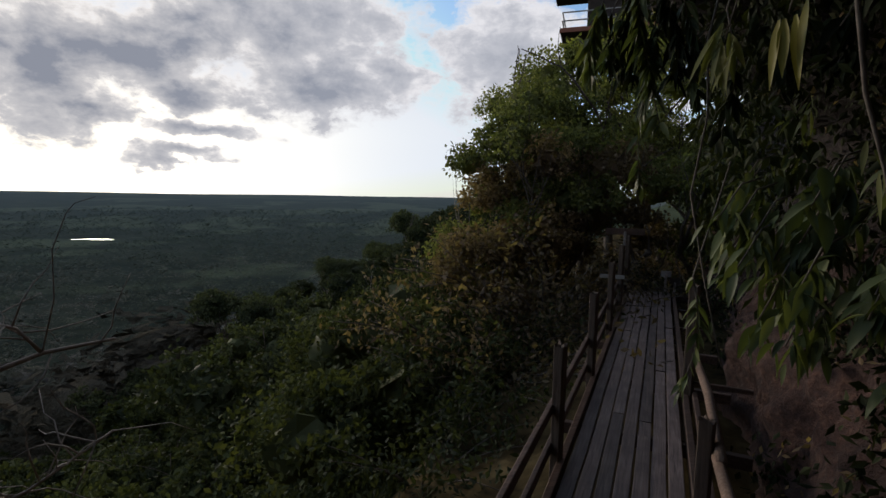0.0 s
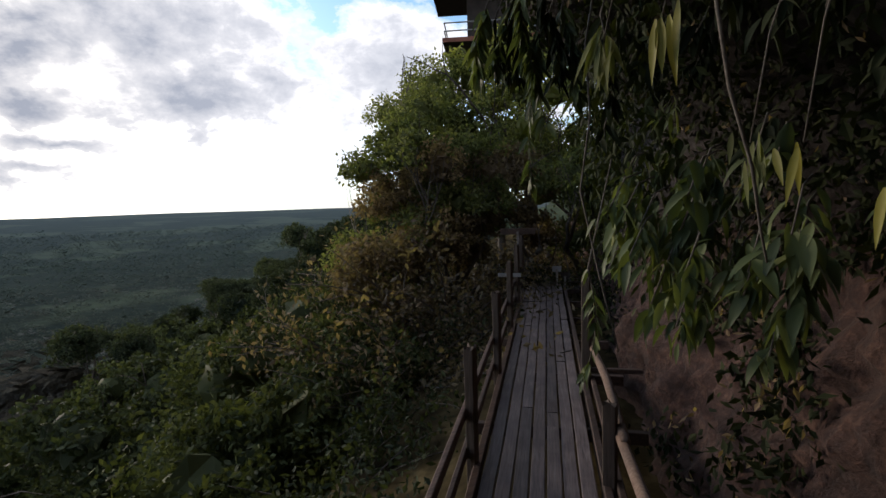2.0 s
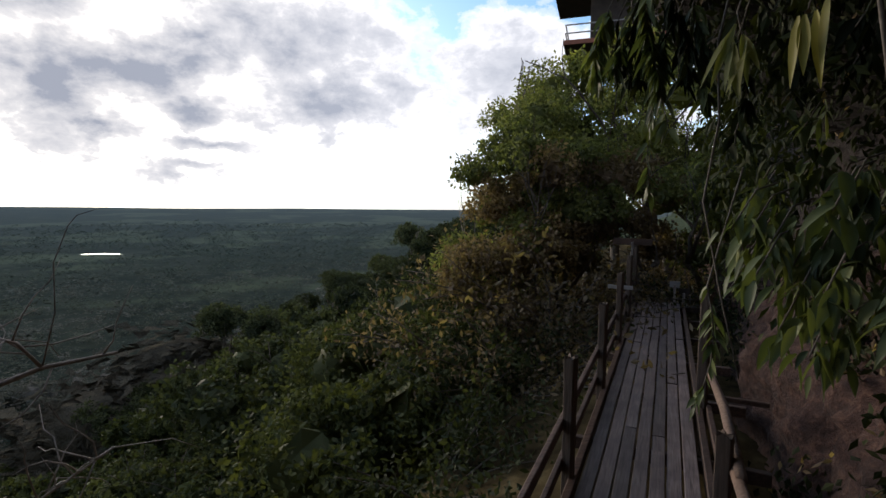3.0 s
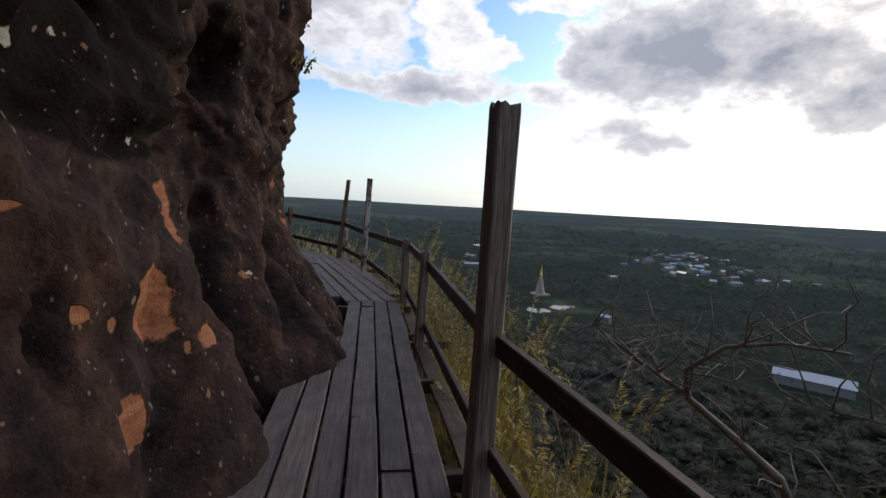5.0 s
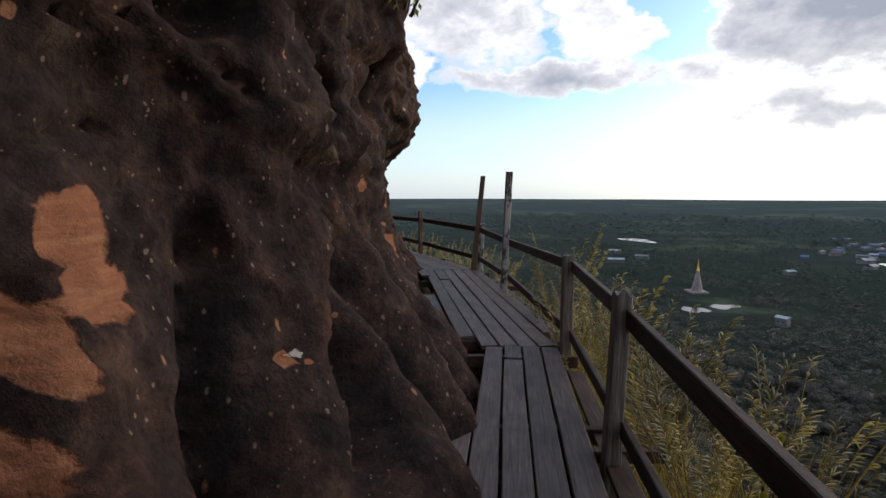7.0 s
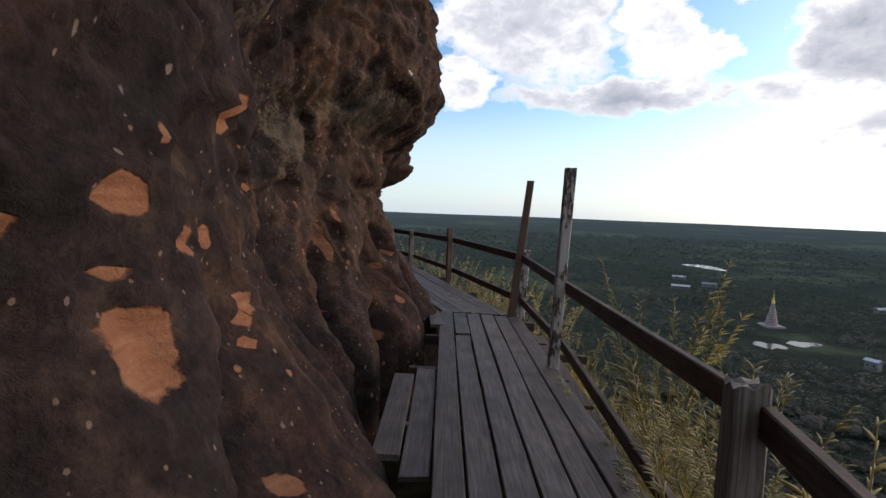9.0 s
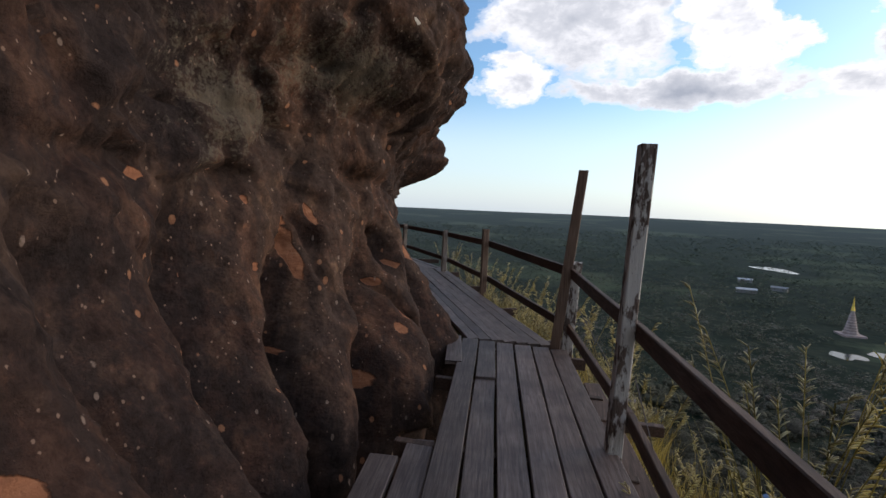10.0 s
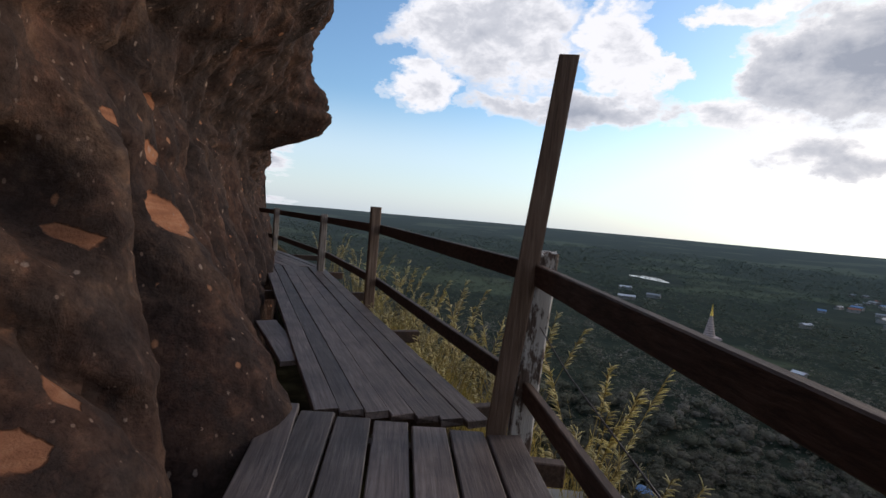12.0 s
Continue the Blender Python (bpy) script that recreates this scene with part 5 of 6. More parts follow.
# some strands take the leaf colour with shade painted in
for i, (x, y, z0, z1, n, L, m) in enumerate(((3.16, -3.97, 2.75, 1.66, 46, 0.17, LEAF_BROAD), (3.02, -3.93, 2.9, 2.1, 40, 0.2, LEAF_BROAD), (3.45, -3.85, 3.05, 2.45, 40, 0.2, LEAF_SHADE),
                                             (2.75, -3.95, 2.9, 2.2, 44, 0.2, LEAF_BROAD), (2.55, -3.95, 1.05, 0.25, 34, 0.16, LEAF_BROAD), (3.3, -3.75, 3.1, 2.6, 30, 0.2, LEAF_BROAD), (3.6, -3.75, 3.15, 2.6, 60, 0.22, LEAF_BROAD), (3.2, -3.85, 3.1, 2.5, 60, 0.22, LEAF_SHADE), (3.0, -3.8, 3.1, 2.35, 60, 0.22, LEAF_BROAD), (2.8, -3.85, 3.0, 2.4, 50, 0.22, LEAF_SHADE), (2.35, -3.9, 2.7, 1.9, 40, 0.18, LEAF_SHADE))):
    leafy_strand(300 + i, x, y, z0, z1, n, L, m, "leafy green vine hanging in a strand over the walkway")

# woody vine
vine = thing("vine", 1.25, -3.42, 2.4, "pale woody vine hanging down the dark bank", "vine")
bm = bmesh.new()
pole(bm, [(0.02, -0.3, 1.2), (0, 0.0, 0.25), (-0.02, -0.02, -0.1), (-0.07, -0.04, -0.45), (-0.10, -0.14, -0.75), (-0.09, -0.22, -1.0), (-0.10, -0.28, -1.22)], [0.011, 0.010, 0.009, 0.008, 0.007, 0.006, 0.004], 8)
part("stem", bm, BARK, vine, "", True)
vine2 = thing("vine", 2.6, -4.0, 2.6, "thin pale hanging vine", "vine")
bm = bmesh.new()
pole(bm, [(0, -0.2, 1.0), (0.02, 0, 0), (-0.05, 0.02, -0.5), (0.04, 0.03, -1.0), (-0.12, 0.0, -1.6), (-0.25, -0.05, -2.1)], [0.009, 0.008, 0.007, 0.007, 0.006, 0.004], 6)
part("stem", bm, BARK, vine2, "", True)


def creeper_cover():
    """Small leaves and dead strands all over the bank."""
    rng = np.random.default_rng(77)
    cols = curve_points(BANK_LINE, 0.25)
    green, dry = [], []
    for k in range(48000):
        p, n = cols[int(rng.integers(2, 26))] if k % 3 == 0 else cols[int(rng.integers(6, len(cols) - 20))]
        z = rng.uniform(0.2, 6.5) if rng.uniform() < 0.8 else rng.uniform(-0.9, 0.6)
        q = Vector((p.x, p.y, z))
        off = bank_offset(p.x, z) + 0.35 * noise.fractal(q * 0.6, 1, 2, 4) + 0.08 * noise.fractal(q * 2.6, 0.9, 2, 4)
        clump = noise.noise(q * 0.9 + Vector((3, 1, 2)))
        if z < 1.0 and clump < (0.12 if p.x < 2.2 else 0.30):
            continue
        off += abs(rng.normal()) * (0.12 + 0.35 * max(0, clump) * smoothstep(0.8, 2, z))
        c = (p.x + n.x * off + rng.normal() * 0.1, p.y + n.y * off + rng.normal() * 0.1, z)
        along, across = (c[0] - A0[0]) * AX + (c[1] - A0[1]) * AY, (c[0] - A0[0]) * AY - (c[1] - A0[1]) * AX
        if -4 < along < 8.8 and -0.3 < across < 1.1 and z < 1.9:
            continue
        (dry if rng.uniform() < (0.14 if z < 1.2 else 0.04) else green).append(c)
    # creeper leaves coloured dark to stand for the shade on the bank
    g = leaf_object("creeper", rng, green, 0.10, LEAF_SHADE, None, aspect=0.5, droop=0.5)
    tagged(g, "small-leaved creepers covering the bank, shade put into their colour", "creeper", kind="stuff")
    d = leaf_object("dead_leaves", rng, dry, 0.09, LEAF_DRY, None, aspect=0.45, droop=0.5)
    tagged(d, "withered brown leaves caught on the bank", "leaves", kind="stuff")
    # hanging strands
    pts = []
    for _ in range(70):
        s, o = rng.uniform(-0.6, 3.2), rng.uniform(0.9, 1.5)
        x, y, _z = on_a(s, o)
        z0, z1 = rng.uniform(2.6, 4.2), rng.uniform(0.6, 2.4)
        for k in range(int((z0 - z1) * 14)):
            z = z0 - (z0 - z1) * rng.uniform()
            pts.append((x + rng.normal() * 0.05 + 0.05 * math.sin(z * 3), y + rng.normal() * 0.05, z))
    g = leaf_object("vine_curtain", rng, pts, 0.10, LEAF_DARK, None, aspect=0.42, droop=0.9)
    tagged(g, "curtain of leafy vines hanging over the lower walkway", "vine", kind="stuff")


creeper_cover()

# ---- dead tree beyond the upper railing


def dead_tree():
    t = thing("dead_tree", 2.85, 1.75, -3.2, "leafless grey tree with crooked branches below the railing", "tree")
    rng = np.random.default_rng(3)

    def limb(pts, r0, r1, twigs=3):
        pts = [Vector(p) - Vector((2.85, 1.75, -3.2)) for p in pts]
        bm = bmesh.new()
        n = len(pts) - 1
        pole(bm, pts, [r0 + (r1 - r0) * i / n for i in range(n + 1)], 7)
        for _ in range(int(twigs * 4)):
            i = rng.uniform(0.5, n - 0.01)
            q = pts[int(i)].lerp(pts[int(i) + 1], i % 1)
            d = (Vector(rng.normal(size=3)) + Vector((0, 0, 0.5))).normalized()
            line = [q]
            for _k in range(4):
                d = (d + Vector(rng.normal(size=3) * 0.35)).normalized()
                line.append(line[-1] + d * rng.uniform(0.08, 0.22))
            pole(bm, line, [0.007, 0.006, 0.005, 0.004, 0.002], 5)
        part("branch", bm, PALEBARK, t, "", True)

    limb([(2.85, 1.75, -3.4), (2.80, 1.70, -2.0), (2.72, 1.72, -0.92), (2.67, 1.77, -0.37)], 0.07, 0.045, 0)
    limb([(2.67, 1.77, -0.40), (2.57, 1.87, -0.09), (2.37, 2.05, 0.11), (2.14, 2.23, 0.32), (2.11, 2.25, 0.51), (2.28, 2.12, 0.71), (2.52, 1.92, 0.79), (2.76, 1.68, 0.79)], 0.036, 0.008, 7)
    limb([(2.14, 2.23, 0.34), (1.88, 2.40, 0.52), (1.58, 2.58, 0.75)], 0.018, 0.006, 5)
    limb([(2.67, 1.77, -0.40), (2.85, 1.57, -0.21), (3.09, 1.27, 0.02), (3.26, 1.01, 0.26), (3.43, 0.70, 0.31), (3.57, 0.37, 0.43), (3.80, 0.0, 0.45)], 0.038, 0.012, 7)
    limb([(3.26, 1.01, 0.26), (3.05, 1.32, 0.34), (2.87, 1.55, 0.42), (2.58, 1.86, 0.44)], 0.016, 0.005, 4)
    limb([(3.57, 0.37, 0.43), (3.53, 0.49, 0.62), (3.42, 0.72, 0.74), (3.35, 0.85, 0.83)], 0.014, 0.005, 3)
    limb([(3.57, 0.37, 0.43), (3.62, 0.30, 0.8), (3.60, 0.28, 1.15), (3.64, 0.20, 1.40), (3.65, 0.15, 1.47), (3.67, 0.02, 1.52)], 0.006, 0.002, 0)
    limb([(2.74, 1.72, -1.1), (3.08, 1.28, -0.75), (3.32, 0.91, -0.68), (3.52, 0.49, -0.54), (3.7, 0.01, -0.23)], 0.022, 0.007, 9)
    lv = leaf_object("withered_leaves", rng, rng.normal(size=(45, 3)) * 0.1 + np.array([-0.12, 0.0, 2.5]), 0.09, LEAF_DRY, t, aspect=0.5, droop=0.6)
    tagged(lv, "last orange-brown leaves")


dead_tree()

# ---- grasses on the edge of the drop


def grass_model(seed, n, h, mat, seeds, label):
    rng = np.random.default_rng(seed)
    t = thing("grass_tuft", 0, 0, 0, label, "grass", "grass along the drop")
    bl, sd = bmesh.new(), bmesh.new()
    for k in range(n):
        a = rng.uniform(0, 2 * math.pi)
        L = h * rng.uniform(0.45, 1.0)
        lean = rng.uniform(0.1, 0.7)
        p = Vector((rng.normal() * 0.09, rng.normal() * 0.09, -0.12))
        d = Vector((math.cos(a) * lean * 0.5, math.sin(a) * lean * 0.5, 1)).normalized()
        side = Vector((-math.sin(a), math.cos(a), 0))
        w, last, m = 0.0022 + 0.0016 * rng.uniform(), None, 5
        for i in range(m + 1):
            ww = w * (1 - i / m) + 0.0006
            row = (bl.verts.new(p - side * ww), bl.verts.new(p + side * ww))
            if last:
                bl.faces.new((last[0], last[1], row[1], row[0]))
            last = row
            d = (d + Vector((math.cos(a), math.sin(a), -0.35)) * 0.16 * lean).normalized()
            p = p + d * L / m
    for k in range(seeds):
        a = rng.uniform(0, 2 * math.pi)
        L = h * rng.uniform(0.9, 1.35)
        p = Vector((rng.normal() * 0.06, rng.normal() * 0.06, -0.1))
        d = Vector((math.cos(a) * 0.22, math.sin(a) * 0.22, 1)).normalized()
        line = [p]
        for i in range(6):
            d = (d + Vector((math.cos(a), math.sin(a), -0.2)) * 0.03).normalized()
            line.append(line[-1] + d * L / 6)
        pole(bl, line, [0.0026] * 7, 4)
        # drooping plume of many small spikelets
        for j in range(int(rng.integers(20, 32))):
            f = rng.uniform(0.0, 1.6)
            q = line[-1 - int(f)].lerp(line[-2 - int(f)], f % 1)
            b = a + rng.normal() * 1.1
            dd = (d + Vector((math.cos(b) * 0.5, math.sin(b) * 0.5, -0.1))).normalized()
            pts = [q.copy()]
            for i in range(3):
                dd = (dd + Vector((math.cos(b) * 0.12, math.sin(b) * 0.12, -0.16))).normalized()
                pts.append(pts[-1] + dd * rng.uniform(0.016, 0.026))
            pole(sd, pts, [0.0014, 0.0042, 0.0036, 0.001], 4)
    tagged(part("blade", bl, mat, t), kind="stuff")
    if seeds:
        tagged(part("seed_head", sd, SEED, t, "pale bristly seed heads", True), kind="stuff")
    else:
        sd.free()
    return t


def ray_grass():
    rng = np.random.default_rng(9)
    models = [grass_model(1, 70, 0.75, GRASS, 7, "dry straw-coloured grass tuft with pale seed heads"),
              grass_model(2, 80, 0.6, GRASS_GREEN, 4, "yellow-green tuft of coarse grass"),
              grass_model(3, 60, 1.0, GRASS, 10, "tall dry grass with drooping pale plumes"),
              grass_model(4, 70, 0.5, GRASS, 0, "short tuft of dry straw-coloured grass")]
    tall = [(1.74, 10.25, 4), (1.82, 10.4, 4), (1.64, 10.1, 4), (1.12, 6.7, 0),  (2.0, 4.9, 5), (2.15, 5.3, 5), (2.15, 3.4, 5), (1.32, 4.5, 2), (1.45, 4.9, 2), (1.28, 5.5, 2), (1.35, 6.9, 2), (1.25, 7.4, 2), (1.6, 6.2, 2), (1.70, 8.3, 2), (1.78, 8.5, 2), (1.5, 7.9, 0), (0.85, 13.2, 2), (0.45, 13.9, 2), (0.1, 14.6, 2), (-0.3, 15.4, 2), (-0.75, 16.2, 2),
            (-1.1, 16.9, 2), (-1.6, 17.8, 2), (0.3, 13.5, 0), (-0.15, 14.3, 0), (-0.6, 15.2, 0), (-1.0, 16.0, 0), (-1.5, 17.2, 0), (1.2, 3.3, 0), (1.15, 2.6, 0), (1.4, 3.8, 1), (-2.1, 18.8, 2), (-3.0, 20.0, 2)]
    models.append(grass_model(5, 14, 1.3, GRASS_GREEN, 7, "tall reed grass with pale feathery plumes"))
    models.append(grass_model(6, 26, 1.25, GRASS, 13, "tall straw-coloured grass with many drooping seed heads"))
    for i, (x, y, k) in enumerate(tall):
        g = ground_z(x, y)
        # tufts far along stand on the brow, taller
        s = (1.45 if k == 4 else 1.35 if k == 2 else 1.15) * (0.85 if y > 12.5 else 1.0)
        ob = copy_thing(models[k], pose(x, y, g, 0, 0, rng.uniform(0, 360)))
        ob.scale = (s, s, s)
    for i in range(150):
        y = rng.uniform(-1, 19)
        k = int(rng.choice([0, 1, 3, 3, 0]))
        base = table(y, [(-2, 0.85), (2, 0.8), (4.8, 1.05), (7, 1.2), (10, 0.9), (12.6, 0.5), (15.8, -0.9), (19, -2.6)])
        x = base + abs(rng.normal()) * 0.75
        s = rng.uniform(0.7, 1.15)
        ob = copy_thing(models[k], pose(x, y, ground_z(x, y), 0, 0, rng.uniform(0, 360)))
        ob.scale = (s, s, s)
    for i, m in enumerate(models):
        x, y = 1.5 + 0.2 * i, 9.2 + 0.5 * i
        m.matrix_basis = pose(x, y, ground_z(x, y))


ray_grass()
for i, (x, y, r, h) in enumerate(((1.75, 5.6, 0.5, 1.3), (1.9, 7.2, 0.55, 1.3), (2.1, 3.4, 0.5, 1.0), (2.0, 9.9, 0.5, 0.9))):
    shrub(80 + i, x, y, ground_z(x, y), r, h, 420, 0.075, LEAF_YELLOW if i < 2 else GRASS_GREEN, "yellowing leafy bush beyond the railing", 10, "shrub", "bushes along the drop")

# small plant rooted in the rock face
shrub(95, -0.62, 5.95, 3.85, 0.25, 0.32, 40, 0.06, LEAF_MID, "small leafy twig rooted in the cliff", 4)
shrub(96, -0.66, 6.15, 3.35, 0.22, 0.26, 34, 0.06, LEAF_MID, "small leafy twig rooted in the cliff", 4)

# ---------------------------------------------------------------- the plain


def far_canopy():
    """Tree crowns of the plain and the lower slopes."""
    rng = np.random.default_rng(31)
    ico = bmesh.new()
    bmesh.ops.create_icosphere(ico, subdivisions=1, radius=1.0)
    ico.verts.ensure_lookup_table()
    bv = np.array([v.co[:] for v in ico.verts])
    bf = np.array([[v.index for v in f.verts] for f in ico.faces])
    ico.free()
    V, F, n = [], [], 0
    NV, NF, nn = [], [], 0
    for _ in range(42000):
        h = radians(rng.uniform(-32, 118))
        r = 45 + 2300 * rng.uniform() ** 2.1
        x, y = r * math.sin(h), r * math.cos(h)
        if any((x - a) ** 2 / c ** 2 + (y - b) ** 2 / d ** 2 < 1.6 for a, b, c, d in OPEN):
            continue
        if edge_distance(x, y)[0] < 28 if h < radians(75) else edge_distance(x, y)[0] < 70:
            continue
        z = ground_z(x, y)
        s = min(7.0, 2.1 * math.exp(0.42 * rng.normal())) * (1 + r / 1300)
        # crowns are made of many small sprays of leaves, fewer far off
        k = 110 if r < 330 else 34
        s *= 1.25
        c = np.array([x, y, z + s * 0.6])
        d = rng.normal(size=(k, 3))
        d /= np.linalg.norm(d, axis=1)[:, None]
        d[:, 2] = np.abs(d[:, 2]) - 0.15
        p = c + d * s * rng.uniform(0.45, 1.08, (k, 1)) * np.array([1, 1, 0.8])
        tri = p[:, None, :] + rng.normal(size=(k, 3, 3)) * np.array([1, 1, 0.4]) * s * (0.095 if r < 330 else 0.15)
        NV.append(tri.reshape(-1, 3))
        NF.append(np.arange(3 * k).reshape(k, 3) + nn)
        nn += 3 * k
        if r < 330:
            s *= 0.55
            V.append(bv * (1 + 0.12 * rng.normal(size=(len(bv), 1))) * np.array([s, s, s * 0.8]) + c)
            F.append(bf + n)
            n += len(bv)
    V, F = np.concatenate(V + [np.concatenate(NV)]), np.concatenate(F + [np.concatenate(NF) + n])
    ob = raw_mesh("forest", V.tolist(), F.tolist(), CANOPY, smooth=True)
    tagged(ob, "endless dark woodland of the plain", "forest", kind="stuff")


# open ground: centre and half sizes
OPEN = [(252, 512, 26, 34), (205, 421, 24, 36), (238, 436, 26, 32), (392, 1076, 44, 110), (1110, 480, 90, 70), (615, 700, 34, 50), (288, 216, 34, 30), (600, 730, 90, 60), (640, 800, 90, 60)]
far_canopy()

WATER = material("still_water", b_water)
WALL = material("pale_house_wall", b_plain((0.20, 0.19, 0.18), 0.8, 0, 0.15, 1.0))
ROOFS = [material("grey_tin_roof", b_plain((0.20, 0.21, 0.225), 0.6, 0.1, 0.2, 0.8)), material("white_roof", b_plain((0.46, 0.46, 0.48), 0.5, 0.1, 0.12, 0.8)),
         material("red_tile_roof", b_plain((0.22, 0.08, 0.05), 0.8, 0, 0.3, 0.8)), material("blue_roof", b_plain((0.08, 0.16, 0.30), 0.5, 0.1, 0.2, 0.8))]
GOLD = material("gilded_metal", b_plain((0.75, 0.50, 0.10), 0.3, 0.9, 0.1, 1.0))
STONE = material("grey_pink_stone", b_plain((0.30, 0.235, 0.22), 0.8, 0, 0.25, 0.4))
STEEL = material("rust_red_steel", b_plain((0.26, 0.085, 0.045), 0.6, 0.1, 0.2, 3.0))
DARKWOOD = material("dark_board", b_plain((0.05, 0.035, 0.028), 0.8, 0, 0.3, 3.0))
WIRE = material("dull_wire", b_plain((0.12, 0.10, 0.09), 0.6, 0.5, 0.1, 8.0))
PALE = material("pale_board", b_plain((0.30, 0.28, 0.26), 0.8, 0, 0.15, 6.0))
TARP = material("blue_sheet", b_plain((0.10, 0.20, 0.38), 0.5, 0, 0.2, 2.0))


def pond(name, x, y, rx, ry, seed, label):
    rng = np.random.default_rng(seed)
    bm = bmesh.new()
    n = 26
    ph = rng.uniform(0, 6, 3)
    vs = []
    for k in range(n):
        a = 2 * math.pi * k / n
        q = 1 + 0.22 * math.sin(2 * a + ph[0]) + 0.16 * math.sin(3 * a + ph[1]) + 0.1 * math.sin(5 * a + ph[2])
        vs.append(bm.verts.new((rx * q * math.cos(a), ry * q * math.sin(a), 0)))
    bm.faces.new(vs)
    ob = mesh_ob(name, bm, WATER)
    z = max(ground_z(x + dx, y + dy) for dx in (-rx, 0, rx) for dy in (-ry, 0, ry))
    ob.location = (x, y, z + 0.4)
    return tagged(ob, label, "pond", kind="structure")


pond("water_1", 412, 1131, 28, 56, 1, "bright pond reflecting the pale sky")
pond("water_2", 212, 436, 10, 13, 2, "pond below the tower reflecting the sky")
pond("water_3", 245, 449, 13, 10, 3, "second pond with ragged banks")
pond("water_4", 1155, 499, 16, 34, 4, "thin bright strip of water in the woods")
pond("water_5", 640, 730, 14, 22, 5, "bright pond at the edge of the village")


def stupa():
    x, y = 254, 520
    g = ground_z(x, y)
    t = thing("stupa", x, y, g, "tall tiered grey-pink tower with a gilded spire", "tower")
    bm = bmesh.new()
    bar(bm, (0, -9, 0.6), (0, 9, 0.6), 18, 2.4, bev=0.3)
    part("terrace", bm, STONE, t)
    z, n = 2.0, 9
    for i in range(n):
        w = 11.0 - 0.98 * i
        h = 2.35
        bm = bmesh.new()
        bmesh.ops.create_cone(bm, cap_ends=True, segments=16, radius1=w / 2, radius2=w / 2 * 0.9, depth=h * 0.7, matrix=Matrix.Translation((0, 0, z + h * 0.35)))
        bmesh.ops.create_cone(bm, cap_ends=True, segments=16, radius1=w / 2 * 1.08, radius2=w / 2 * 0.86, depth=h * 0.3, matrix=Matrix.Translation((0, 0, z + h * 0.85)))
        part("tier", bm, STONE, t)
        z += h
    bm = bmesh.new()
    bmesh.ops.create_cone(bm, cap_ends=True, segments=14, radius1=1.7, radius2=0.9, depth=4, matrix=Matrix.Translation((0, 0, z + 2)))
    bmesh.ops.create_cone(bm, cap_ends=True, segments=14, radius1=0.95, radius2=0.08, depth=9, matrix=Matrix.Translation((0, 0, z + 8.5)))
    part("spire", bm, GOLD, t, "gilded spire")


stupa()


def house(x, y, w, d, h, rz, roof, label, big=False):
    t = thing("house", x, y, ground_z(x, y), label, "house", "village houses", rz)
    bm = bmesh.new()
    bar(bm, (0, -d / 2, h / 2), (0, d / 2, h / 2), w, h, bev=0)
    part("wall", bm, WALL, t)
    bm = bmesh.new()
    rh, o = w * 0.22, 0.7
    prof = [(-w / 2 - o, h - 0.1), (0, h + rh), (w / 2 + o, h - 0.1), (w / 2 + o, h - 0.35), (0, h + rh - 0.3), (-w / 2 - o, h - 0.35)]
    a = [bm.verts.new((px, -d / 2 - o, pz)) for px, pz in prof]
    b = [bm.verts.new((px, d / 2 + o, pz)) for px, pz in prof]
    for k in range(6):
        bm.faces.new((a[k], a[(k + 1) % 6], b[(k + 1) % 6], b[k]))
    bm.faces.new(a[::-1]), bm.faces.new(b)
    part("roof", bm, ROOFS[roof], t)
    for sx in (-1, 1):
        for k in range(2):
            bm = bmesh.new()
            bar(bm, (sx * (w / 2 + 0.03), (k - 0.5) * d * 0.5 - 0.6, h * 0.55), (sx * (w / 2 + 0.03), (k - 0.5) * d * 0.5 + 0.6, h * 0.55), 0.08, 1.3, bev=0)
            part("window", bm, DARKWOOD, t)
    return t


def village():
    rng = np.random.default_rng(8)
    for i in range(70):
        c = np.array([(560, 720), (690, 860), (820, 1010), (640, 740), (900, 1060)][int(rng.integers(5))]) + rng.normal(size=2) * np.array([50, 75]) + np.array([44, -36])
        r = int(rng.choice([0, 0, 0, 0, 0, 1, 1, 2, 3]))
        house(c[0], c[1], rng.uniform(7, 12), rng.uniform(9, 20), rng.uniform(3.5, 6.5), rng.uniform(0, 180), r,
              ("house with grey tin roof among trees", "house with white roof among trees", "house with red tile roof among trees", "house with blue roof among trees")[r])
    house(295, 223, 15, 40, 6, 37, 1, "long white-roofed hall in the woods")
    house(254, 382, 6, 8, 7, 30, 1, "small white-gabled house among trees")
    house(430, 640, 8, 12, 5, 100, 1, "house with white roof among trees")
    house(300, 800, 9, 20, 5, 60, 0, "house with grey tin roof among trees")
    house(245, 760, 9, 24, 5, 80, 1, "house with white roof among trees")
    house(280, 880, 9, 20, 5, 85, 1, "house with white roof among trees")

    house(75.6, 193.4, 4, 6, 3, 20, 3, "small house with bright blue roof below the cliff")


village()

# ---------------------------------------------------------------- building above the lower walkway


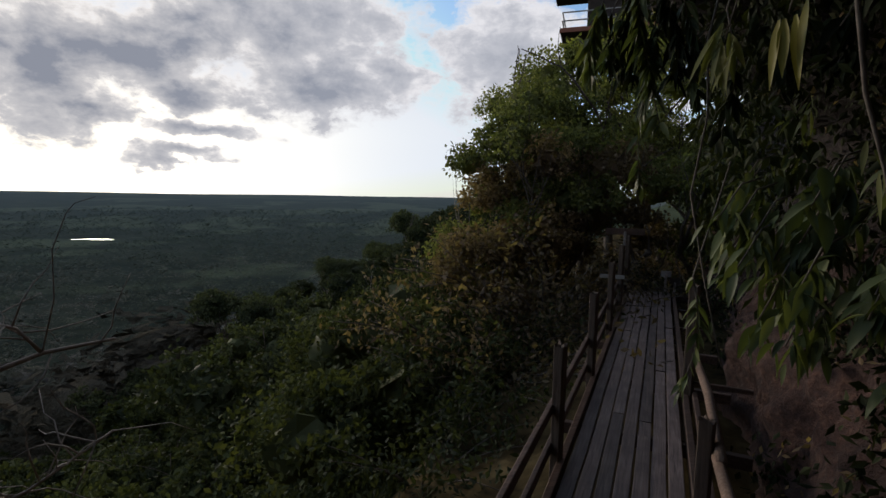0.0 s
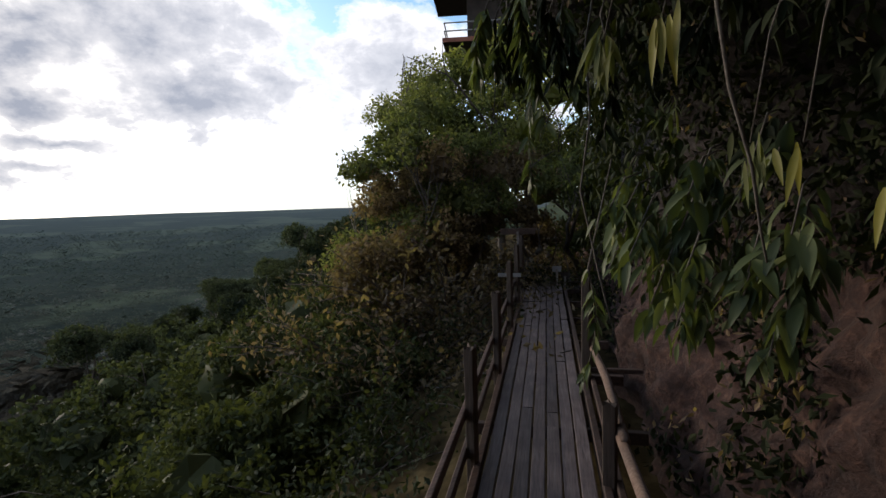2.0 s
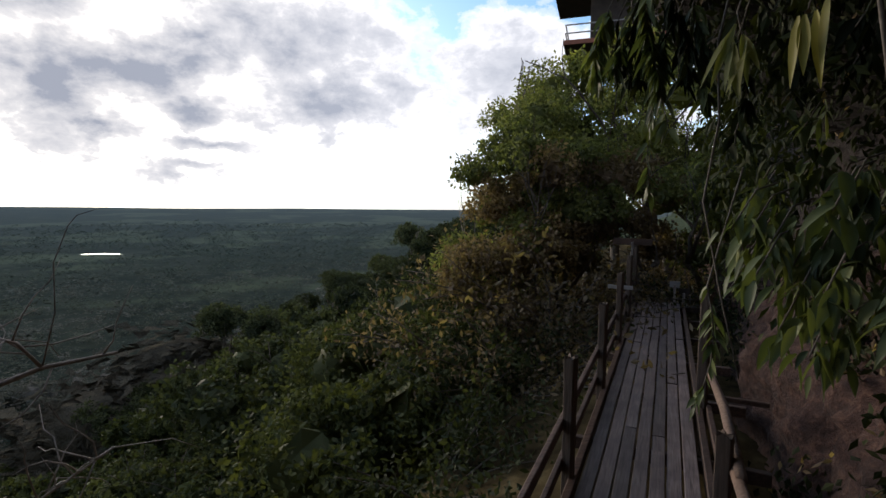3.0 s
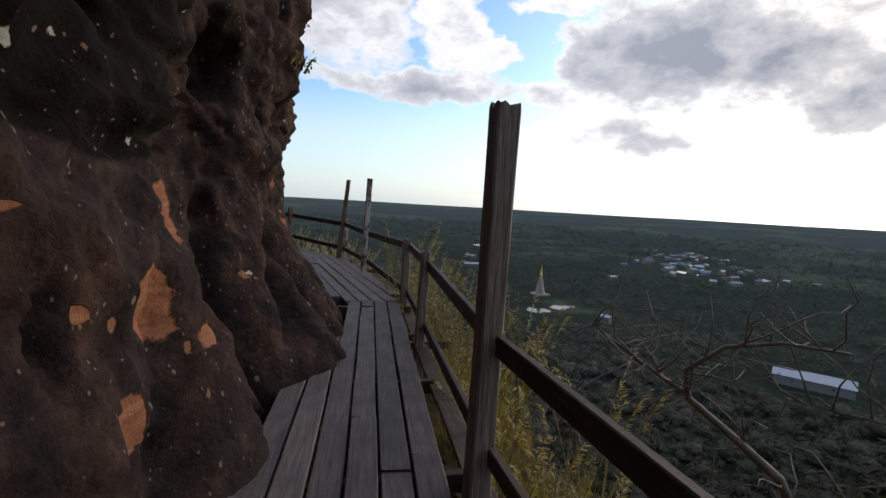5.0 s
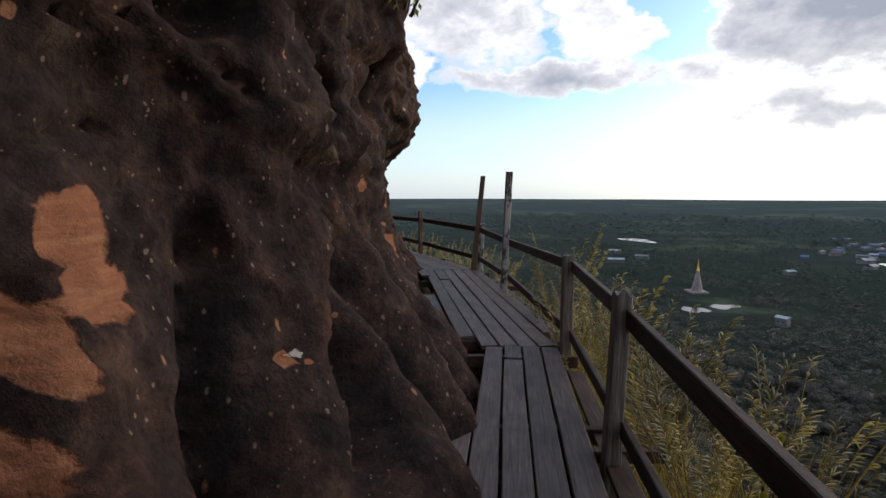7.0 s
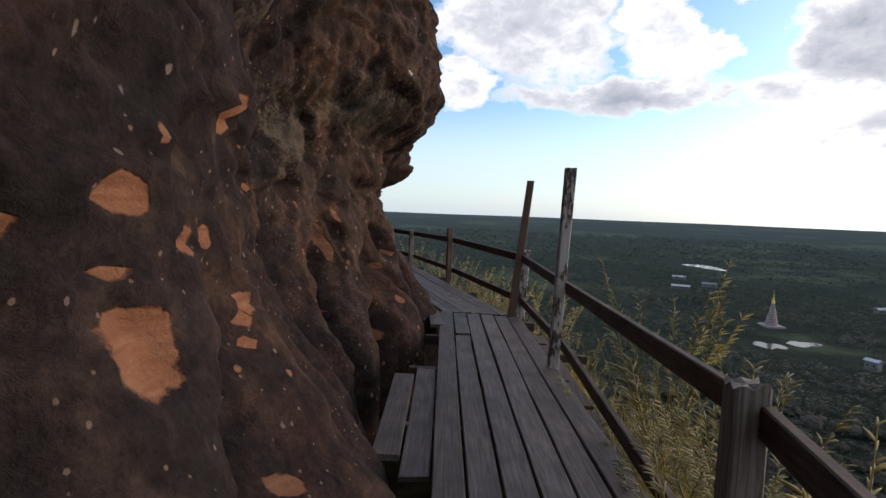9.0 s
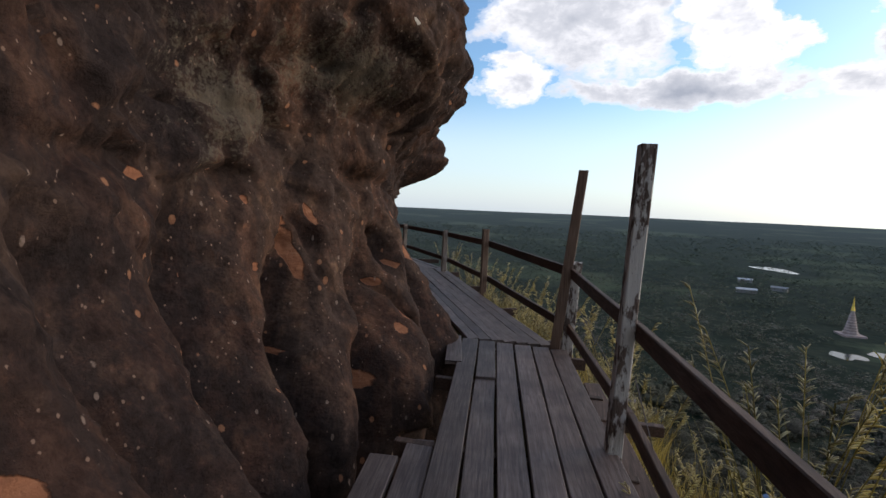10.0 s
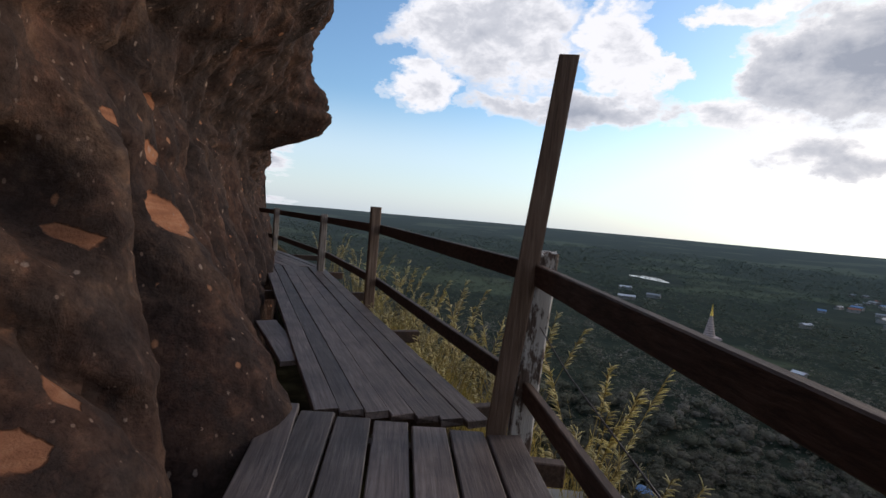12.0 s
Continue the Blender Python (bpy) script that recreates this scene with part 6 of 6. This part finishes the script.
def hill_house():
    t = thing("stilt_building", 23.43, -12.72, 9.95, "open-sided building on rust-red posts above the trees", "building", rz=-119.6)

    def b(name, a, c, w, h, mat, label=""):
        bm = bmesh.new()
        bar(bm, a, c, w, h, bev=0.01)
        part(name, bm, mat, t, label)
    for x, y in ((0, 0), (4.2, 0), (8.4, 0), (0, 4.5), (4.2, 4.5), (8.4, 4.5)):
        b("column", (x, y, -11), (x, y, 3.2), 0.3, 0.3, STEEL)
    b("floor", (-0.1, 2.3, -0.1), (8.6, 2.3, -0.1), 5.0, 0.14, DARKWOOD)
    b("floor_beam", (-0.1, -0.2, -0.12), (8.6, -0.2, -0.12), 0.1, 0.22, STEEL)
    b("wall", (1.2, 1.6, 1.5), (8.6, 1.6, 1.5), 0.12, 3.0, DARKWOOD)
    b("wall", (1.2, 1.6, 1.5), (1.2, 4.6, 1.5), 0.12, 3.0, DARKWOOD)
    b("roof", (-0.8, 2.3, 3.3), (9.4, 2.3, 3.3), 6.6, 0.25, DARKWOOD)
    for z in (0.4, 0.8):
        b("handrail", (0, 0, z), (8.4, 0, z), 0.06, 0.06, PALE)
        b("handrail", (0, 0, z), (0, 4.5, z), 0.06, 0.06, PALE)
    for k in range(9):
        b("baluster", (1.05 * k, 0, 0), (1.05 * k, 0, 0.8), 0.05, 0.05, PALE)
    for x in (1.1, 1.9):
        b("pipe", (x, 0.3, -0.1), (x, 0.3, 3.2), 0.14, 0.14, PALE)


hill_house()

# ---------------------------------------------------------------- small things


def notice(name, s, o, z, w, h, label, mat, legs=True):
    x, y, zz = on_a(s, o, 0)
    t = thing(name, x, y, zz, label, "sign", rz=math.degrees(math.atan2(-AX, AY)) + 180)
    bm = bmesh.new()
    bar(bm, (-w / 2, 0, z), (w / 2, 0, z), 0.02, h, bev=0.004)
    part("board", bm, mat, t)
    if legs:
        bm = bmesh.new()
        bar(bm, (0, 0.03, -0.2), (0, 0.03, z), 0.05, 0.05, up=(1, 0, 0))
        part("stake", bm, POSTW, t)
    return t


notice("small_sign", 8.6, 0.78, 0.42, 0.22, 0.14, "small pale notice board on a stake", PALE)
notice("small_sign", 8.7, 0.98, 0.22, 0.22, 0.2, "small dark notice board on a stake", DARKWOOD)
notice("name_board", 5.2, -0.14, 0.78, 0.42, 0.07, "short pale board nailed across a stake", PALE)
notice("name_board", 7.4, -0.1, 1.45, 0.8, 0.14, "wide brown board across two posts", RAILW)


pier = thing("concrete_pier", 0.86, 13.0, ground_z(0.86, 13.0) - 0.2, "pale concrete pier beside the walkway", "pier")
bm = bmesh.new()
bar(bm, (-0.3, 0, 0.05), (0.3, 0.02, 0.05), 0.3, 0.95, bev=0.02)
part("block", bm, PALE, pier)


def cable(pts, label, r=0.004):
    o = Vector(pts[0])
    t = thing("wire", *pts[0], label, "wire")
    bm = bmesh.new()
    pole(bm, [Vector(p) - o for p in pts], [r] * len(pts), 6)
    part("strand", bm, WIRE, t, "", True)


cable([(0.84, 4.82, 0.42), (0.95, 4.3, 0.15), (1.0, 3.7, -0.1), (0.92, 3.0, -0.2), (0.78, 2.1, -0.1)], "slack thin wire hanging along the railing")
cable([(0.72, 10.1, 0.5), (0.8, 9.5, 0.15), (0.95, 8.8, -0.15), (1.05, 7.9, -0.2), (1.02, 7.0, 0.1)], "slack thin wire below the railing")
cable([(0.33, 12.62, 0.62), (0.45, 12.1, 0.45), (0.62, 11.3, 0.3), (0.72, 10.2, 0.25)], "slack thin wire below the railing")
